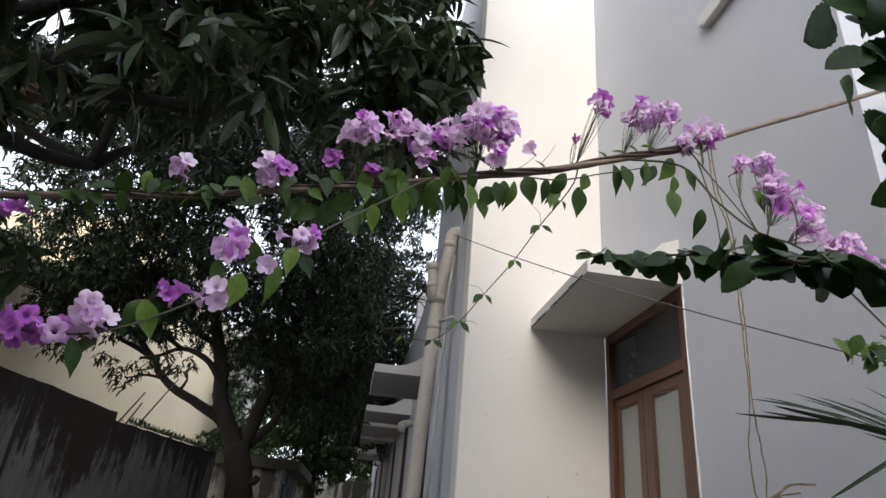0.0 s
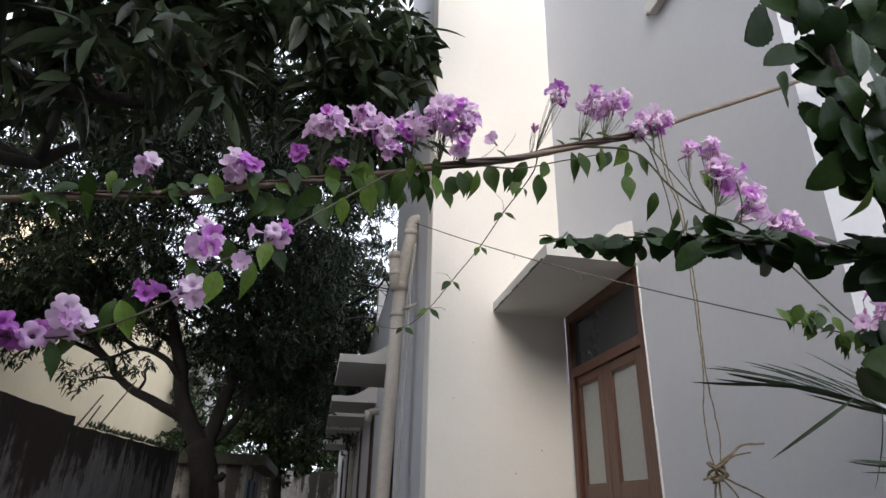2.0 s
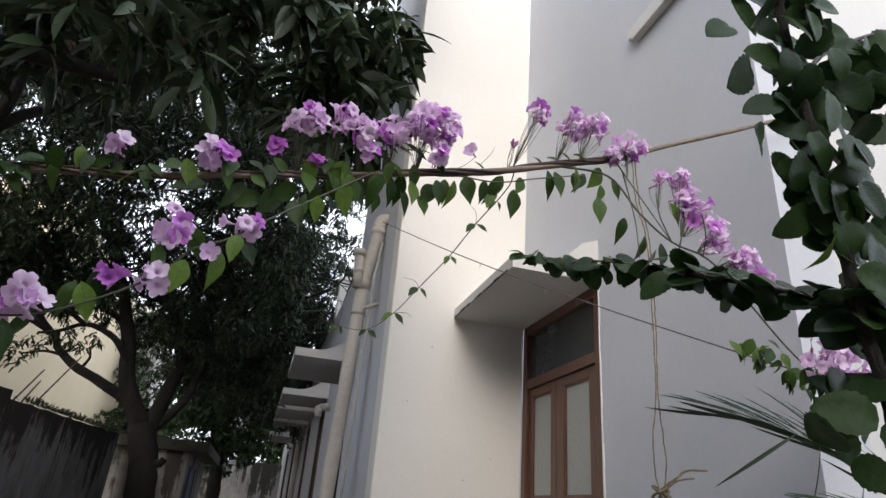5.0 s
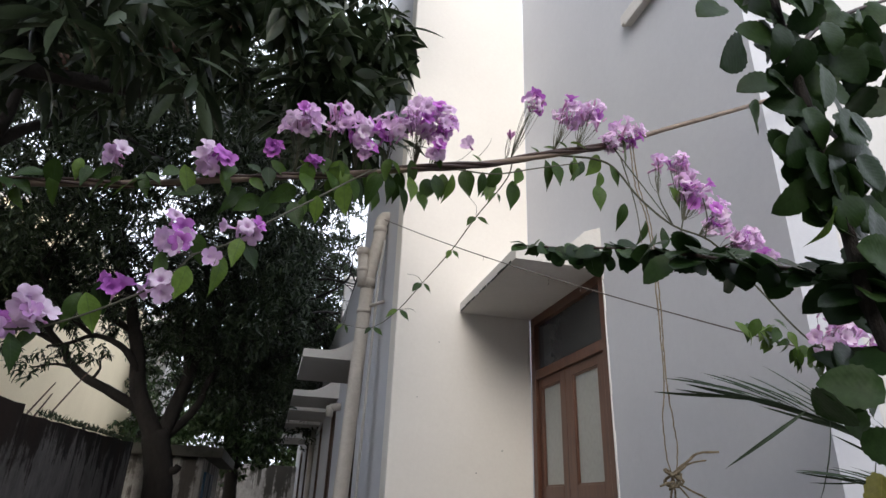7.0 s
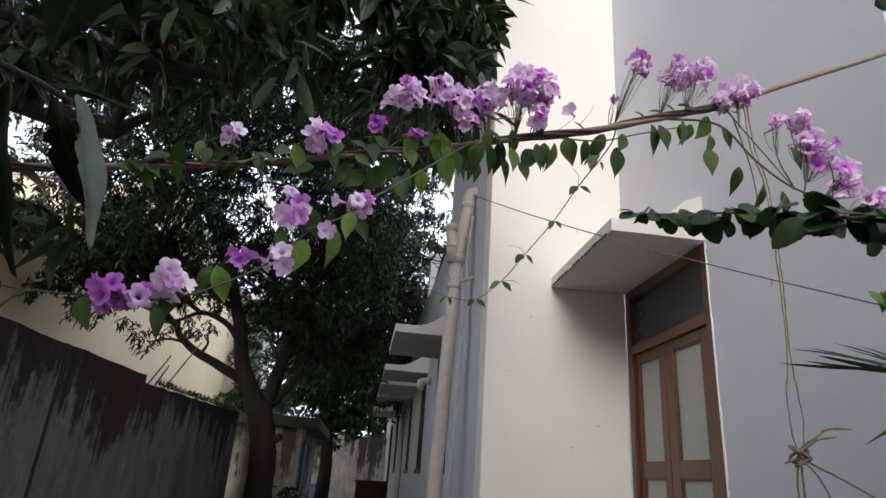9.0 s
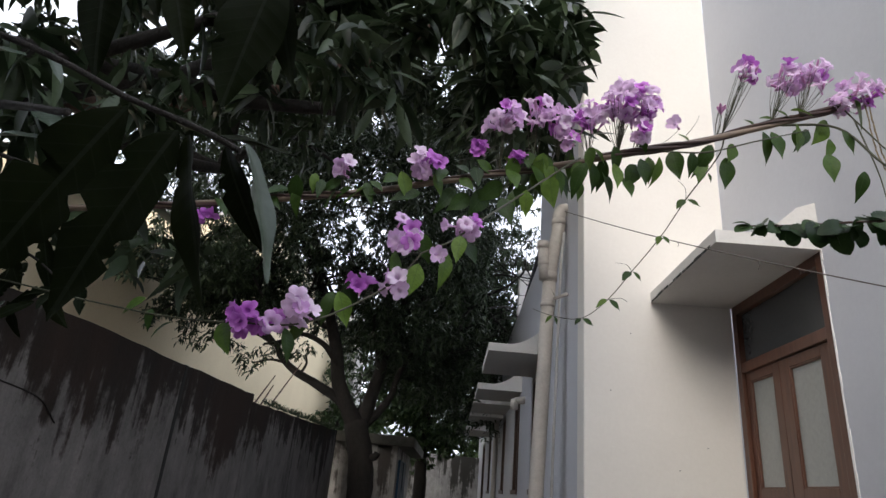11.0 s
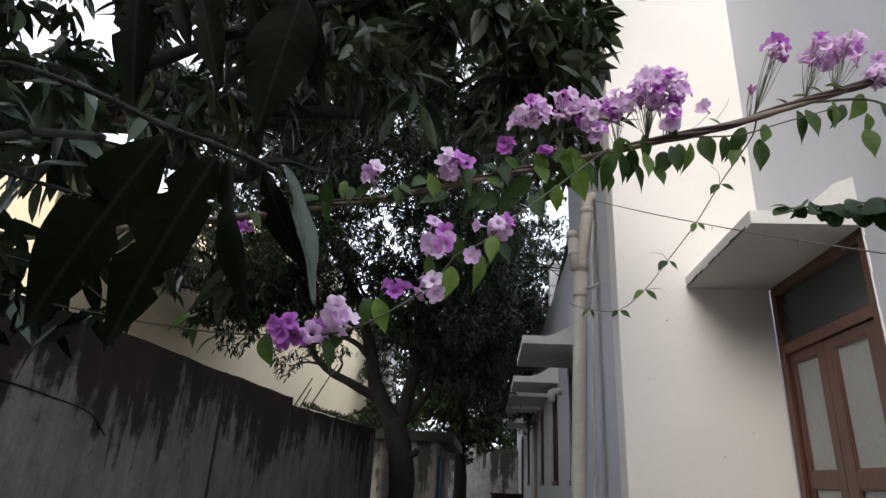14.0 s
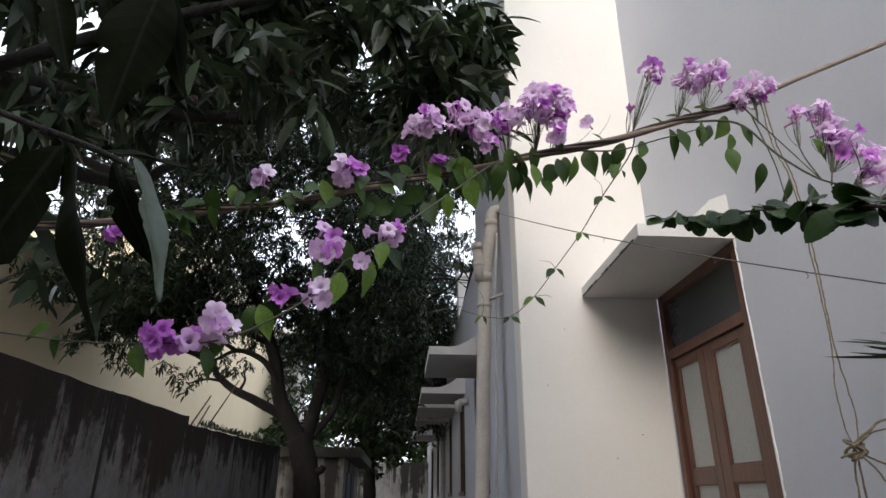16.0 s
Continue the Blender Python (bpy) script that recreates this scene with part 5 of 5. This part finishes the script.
put("leaflet", PBLADE, palm, (1.56, 1.78, 1.79), (-0.22, 0, -1), (0.6, -1, 0.1), 0.24)
put("leaflet", PBLADE, palm, (1.68, 1.77, 1.72), (-0.30, 0, -1), (0.6, -1, 0.1), 0.27)
dead = empty("dead_leaf", (1.56, 1.76, 1.80), "brown dry leaf caught on a palm frond", "leaf")
put("blade", shared("dry_blade", *leaf_shape(8, 0.55, 0.5, 0.35, 1.2, 0.03), M["dry_leaf"]), dead, (1.585, 1.76, 1.78), (-0.8, 0, 0.25), (0.3, -0.8, 0.5), 0.048)

# ---- rope with its knot ----
rope = empty("jute_rope", (1.30, 2.13, 1.63), "doubled tan jute rope knotted below the vine", "rope")
for name, pts, r in (("cord", [(1.31, 2.19, 2.875), (1.31, 2.18, 2.66), (1.33, 2.16, 2.49), (1.32, 2.14, 2.22), (1.31, 2.13, 2.06), (1.305, 2.13, 1.92), (1.285, 2.13, 1.80), (1.285, 2.13, 1.70), (1.295, 2.13, 1.64)], 0.0026),
                     ("cord", [(1.318, 2.185, 2.875), (1.32, 2.175, 2.66), (1.338, 2.155, 2.49), (1.327, 2.135, 2.22), (1.315, 2.125, 2.06), (1.31, 2.125, 1.92), (1.322, 2.13, 1.80), (1.325, 2.13, 1.71), (1.31, 2.13, 1.64)], 0.0026),
                     ("loose_end", [(1.30, 2.13, 1.645), (1.34, 2.12, 1.675), (1.38, 2.11, 1.705), (1.45, 2.10, 1.712)], 0.0042), ("loose_end", [(1.30, 2.12, 1.64), (1.35, 2.11, 1.675), (1.40, 2.10, 1.685)], 0.0035),
                     ("loose_end", [(1.30, 2.13, 1.62), (1.27, 2.12, 1.615), (1.245, 2.12, 1.605)], 0.004), ("cord", [(1.30, 2.13, 1.62), (1.282, 2.13, 1.55), (1.26, 2.13, 1.30), (1.25, 2.13, 1.0)], 0.0032),
                     ("cord", [(1.30, 2.13, 1.62), (1.30, 2.13, 1.55), (1.29, 2.13, 1.30), (1.28, 2.13, 1.0)], 0.0032), ("cord", [(1.305, 2.13, 1.62), (1.40, 2.1, 1.57), (1.51, 2.1, 1.52), (1.8, 2.1, 1.40), (2.08, 2.2, 1.28)], 0.003),
                     ("cord", [(1.305, 2.12, 1.615), (1.34, 2.1, 1.55), (1.37, 2.1, 1.46)], 0.003)):
    strand(name, pts, r, r * 0.8, M["rope"], rope, 6, 0.015, 0.0008, 0.2)
kn = []
for i in range(26):
    a = i * 1.3
    kn.append((1.30 + 0.022 * math.cos(a) + rs.gauss(0, 0.006), 2.13 + 0.016 * math.sin(a * 1.4), 1.63 + 0.022 * math.sin(a * 0.8) + rs.gauss(0, 0.006)))
strand("knot", kn, 0.0042, 0.0036, M["rope"], rope, 6, 0.012, 0.0, 0.2)

# ---- wire across the door ----
wire = empty("wire", (1.4, 3.7, 3.0), "thin dark rusty wire strung past the door", "wire")
A, B = V((0.825, 5.0, 3.727)), V((1.94, 2.46, 2.23))
strand("cable", [A + (B - A) * f - V((0, 0, 0.15 * f * (1 - f))) for f in (-0.03, 0.2, 0.4, 0.6, 0.8, 1, 1.07)], 0.0035, 0.0035, M["wire"], wire, 5)
for f, l in ((0.42, 0.03), (0.62, 0.05), (0.70, 0.03), (0.86, 0.03)):
    p = A + (B - A) * f - V((0, 0, 0.15 * f * (1 - f)))
    strand("tie", [p, p + V((0.008, 0, -l * 0.6)), p + V((0.0, 0, -l))], 0.002, 0.0015, M["wire"], wire, 4)

# ---- close mango twig over the camera ----
def bitten(rows, width, fold, droop, seed, bites):
    """A mango leaf one metre long along +x, wavy-edged, with pieces eaten from its rim."""
    r = random.Random(seed)
    v, f = [(0.0, 0.0, 0.0)], []
    eaten = [(r.choice((-1, 1)), r.uniform(0.2, 0.85), r.uniform(0.02, 0.05), r.uniform(0.25, 0.5)) for _ in range(bites)]
    for i in range(1, rows):
        s = i / rows
        w = width * 0.5 * math.sin(math.pi * s ** 0.9) ** 0.78 * (1 - 0.3 * s ** 4)
        z = -droop * s * s
        row = []
        for k in (-1, -0.5, 0, 0.5, 1):
            ww = w * k
            if abs(k) == 1:
                for sd, at, half, deep in eaten:
                    if sd == k and abs(s - at) < half:
                        ww *= 1 - deep * (1 - (abs(s - at) / half) ** 2)
            row.append((s, ww, z + fold * abs(ww) + 0.012 * math.sin(13 * s + seed + k) * abs(k)))
        v += row
    v.append((1.0, 0.0, -droop))
    last = len(v) - 1
    f += [(0, 1 + k, 2 + k) for k in range(4)]
    for i in range(rows - 2):
        a = 1 + 5 * i
        f += [t for k in range(4) for t in ((a + k, a + 5 + k, a + 6 + k), (a + k, a + 6 + k, a + 1 + k))]
    f += [(last - 5 + k, last, last - 4 + k) for k in range(4)]
    return np.array(v), np.array(f)


twig = empty("mango_branch", (-0.48, 1.1, 1.95), "drooping mango twig with large insect-bitten leaves, shade in their colour, hung from above", "branch")
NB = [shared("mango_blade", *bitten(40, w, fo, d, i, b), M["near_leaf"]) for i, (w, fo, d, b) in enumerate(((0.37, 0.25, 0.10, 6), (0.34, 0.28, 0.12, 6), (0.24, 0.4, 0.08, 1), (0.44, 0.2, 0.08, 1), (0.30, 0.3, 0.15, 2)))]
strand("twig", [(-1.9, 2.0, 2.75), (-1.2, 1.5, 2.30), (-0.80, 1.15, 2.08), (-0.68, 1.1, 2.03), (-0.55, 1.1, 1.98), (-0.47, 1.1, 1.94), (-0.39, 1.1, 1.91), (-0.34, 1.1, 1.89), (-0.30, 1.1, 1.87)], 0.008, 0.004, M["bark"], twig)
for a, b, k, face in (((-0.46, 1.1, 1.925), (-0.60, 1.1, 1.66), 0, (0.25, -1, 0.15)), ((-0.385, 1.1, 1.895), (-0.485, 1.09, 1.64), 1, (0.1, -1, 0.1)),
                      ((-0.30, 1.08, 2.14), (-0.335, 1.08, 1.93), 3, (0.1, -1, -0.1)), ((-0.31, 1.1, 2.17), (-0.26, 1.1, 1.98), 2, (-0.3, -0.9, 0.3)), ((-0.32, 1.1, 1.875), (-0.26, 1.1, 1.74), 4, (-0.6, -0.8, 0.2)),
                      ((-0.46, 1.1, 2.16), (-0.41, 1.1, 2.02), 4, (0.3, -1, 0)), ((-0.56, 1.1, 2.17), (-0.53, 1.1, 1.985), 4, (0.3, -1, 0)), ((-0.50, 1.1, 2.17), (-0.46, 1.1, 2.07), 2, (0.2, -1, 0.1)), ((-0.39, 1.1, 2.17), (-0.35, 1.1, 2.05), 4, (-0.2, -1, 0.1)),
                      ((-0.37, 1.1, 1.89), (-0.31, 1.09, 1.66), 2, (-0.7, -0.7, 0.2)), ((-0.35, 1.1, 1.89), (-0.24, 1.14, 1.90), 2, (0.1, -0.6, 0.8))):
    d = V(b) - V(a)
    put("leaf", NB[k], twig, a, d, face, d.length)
strand("twig", [(-0.9, 1.6, 2.6), (-0.6, 1.3, 2.35), (-0.5, 1.12, 2.19), (-0.38, 1.1, 2.185), (-0.28, 1.1, 2.18)], 0.006, 0.003, M["bark"], twig)

# a second, paler twig beside it, and dark sprays that hang over the boundary wall
spray = empty("mango_branch", (-1.2, 1.6, 2.15), "mango twig with pale grey-green lit leaves, hung from above", "branch")
strand("twig", [(-2.3, 2.2, 2.9), (-1.75, 1.7, 2.42), (-1.39, 1.6, 2.23), (-1.21, 1.6, 2.15), (-1.04, 1.6, 2.10), (-0.93, 1.6, 2.07)], 0.010, 0.005, M["bark"], spray)
# mango leaf paled in colour for the sky light it catches
M["spray_leaf"] = material("lit_mango_leaf", leaf_like([(0.030, 0.046, 0.030), (0.055, 0.078, 0.052), (0.022, 0.036, 0.021)], 0.34, 0.15, True, None, 0.35, 0.4))
SB = [shared("spray_blade", *bitten(20, w, 0.3, d, i + 20, 1), M["spray_leaf"]) for i, (w, d) in enumerate(((0.34, 0.12), (0.28, 0.2), (0.4, 0.1)))]
rm = random.Random(83)
put("leaf", shared("lit_blade", *bitten(40, 0.20, 0.35, 0.10, 31, 5), M["spray_leaf"]), twig, (-0.285, 1.08, 1.87), (0.076, -0.01, -0.17), (0.95, -0.45, 0.45), 0.187, "grey-green leaf catching the light")
for a, b in (((-1.36, 1.6, 2.30), (-1.19, 1.58, 2.34)), ((-1.22, 1.6, 2.38), (-1.08, 1.58, 2.38)), ((-1.05, 1.6, 2.39), (-0.96, 1.58, 2.31)), ((-1.40, 1.6, 2.26), (-1.27, 1.57, 2.27)), ((-1.18, 1.6, 2.21), (-1.09, 1.57, 2.20)), ((-1.29, 1.6, 2.32), (-1.14, 1.58, 2.28)),
             ((-1.12, 1.6, 2.14), (-0.95, 1.57, 2.17)), ((-1.2, 1.6, 2.16), (-1.22, 1.56, 2.02)), ((-1.33, 1.6, 2.2), (-1.42, 1.56, 2.08)), ((-0.98, 1.6, 2.09), (-0.97, 1.57, 1.96)), ((-1.1, 1.6, 2.12), (-1.15, 1.57, 1.99)), ((-1.02, 1.6, 2.22), (-0.90, 1.57, 2.16))):
    d = V(b) - V(a)
    put("leaf", rm.choice(SB), spray, a, d, (rm.gauss(0, 0.3), -0.6, 0.75), d.length)

drape = empty("mango_branch", (-1.3, 1.9, 2.1), "mango spray hanging in front of the boundary wall, shade in its colour", "branch")
strand("twig", [(-2.4, 2.3, 2.7), (-1.8, 2.0, 2.28), (-1.5, 1.9, 2.08), (-1.3, 1.9, 2.02), (-1.15, 1.9, 1.98), (-1.02, 1.9, 1.90)], 0.008, 0.003, M["bark"], drape)
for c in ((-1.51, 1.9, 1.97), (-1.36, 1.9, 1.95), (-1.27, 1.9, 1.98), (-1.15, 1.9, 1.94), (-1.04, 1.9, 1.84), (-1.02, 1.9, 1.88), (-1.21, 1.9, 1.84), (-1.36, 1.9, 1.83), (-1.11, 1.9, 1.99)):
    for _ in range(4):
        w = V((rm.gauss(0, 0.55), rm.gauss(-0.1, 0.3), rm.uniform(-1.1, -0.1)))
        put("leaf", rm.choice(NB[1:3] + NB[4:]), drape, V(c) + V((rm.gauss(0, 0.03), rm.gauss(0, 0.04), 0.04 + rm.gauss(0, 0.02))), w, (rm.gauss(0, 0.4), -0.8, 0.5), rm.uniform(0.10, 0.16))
put("leaf", SB[1], drape, (-1.0, 1.7, 1.8), (-0.09, 0, -0.11), (-0.3, -0.7, 0.6), 0.145, "pale lit leaf")

# ---- bare creeper on the boundary wall, bush by the hut ----
creeper = empty("bare_creeper", (-2.38, 3.2, 1.9), "leafless dark creeper stem clinging to the boundary wall", "creeper")
strand("stem", [(-2.46, 2.2, 2.15), (-2.44, 2.7, 2.0), (-2.43, 3.1, 1.90), (-2.43, 3.6, 1.85), (-2.42, 4.0, 1.80), (-2.41, 4.2, 1.68)], 0.008, 0.004, M["bark"], creeper, 6)
strand("stem", [(-2.43, 2.9, 1.95), (-2.42, 3.15, 1.80), (-2.42, 3.25, 1.62), (-2.43, 3.1, 1.50), (-2.43, 2.8, 1.48)], 0.006, 0.003, M["bark"], creeper, 6)
bush = empty("bush", (-1.05, 11.9, 0), "small green bush in front of the limewashed hut", "bush")
strand("stem", [(-1.05, 11.9, 0), (-1.03, 11.9, 0.6), (-1.08, 11.85, 1.1)], 0.012, 0.006, M["twig"], bush)
strand("stem", [(-1.05, 11.9, 0.3), (-0.9, 11.85, 0.8), (-0.85, 11.8, 1.05)], 0.009, 0.005, M["twig"], bush)
nb = np.random.default_rng(61)
bt = np.concatenate([nb.normal((0.0, 0.0, 0.95), (0.14, 0.12, 0.16), (40, 3)), nb.normal((0.16, -0.08, 0.9), (0.1, 0.1, 0.14), (24, 3))])
tagged(leaves("foliage", M["far_leaf"], bush, *whorls(nb, bt, 5, (0.07, 0.13), (-0.9, 0.6)), leaf_shape(4, 0.42, 0.3, 0.25)), kind="stuff")
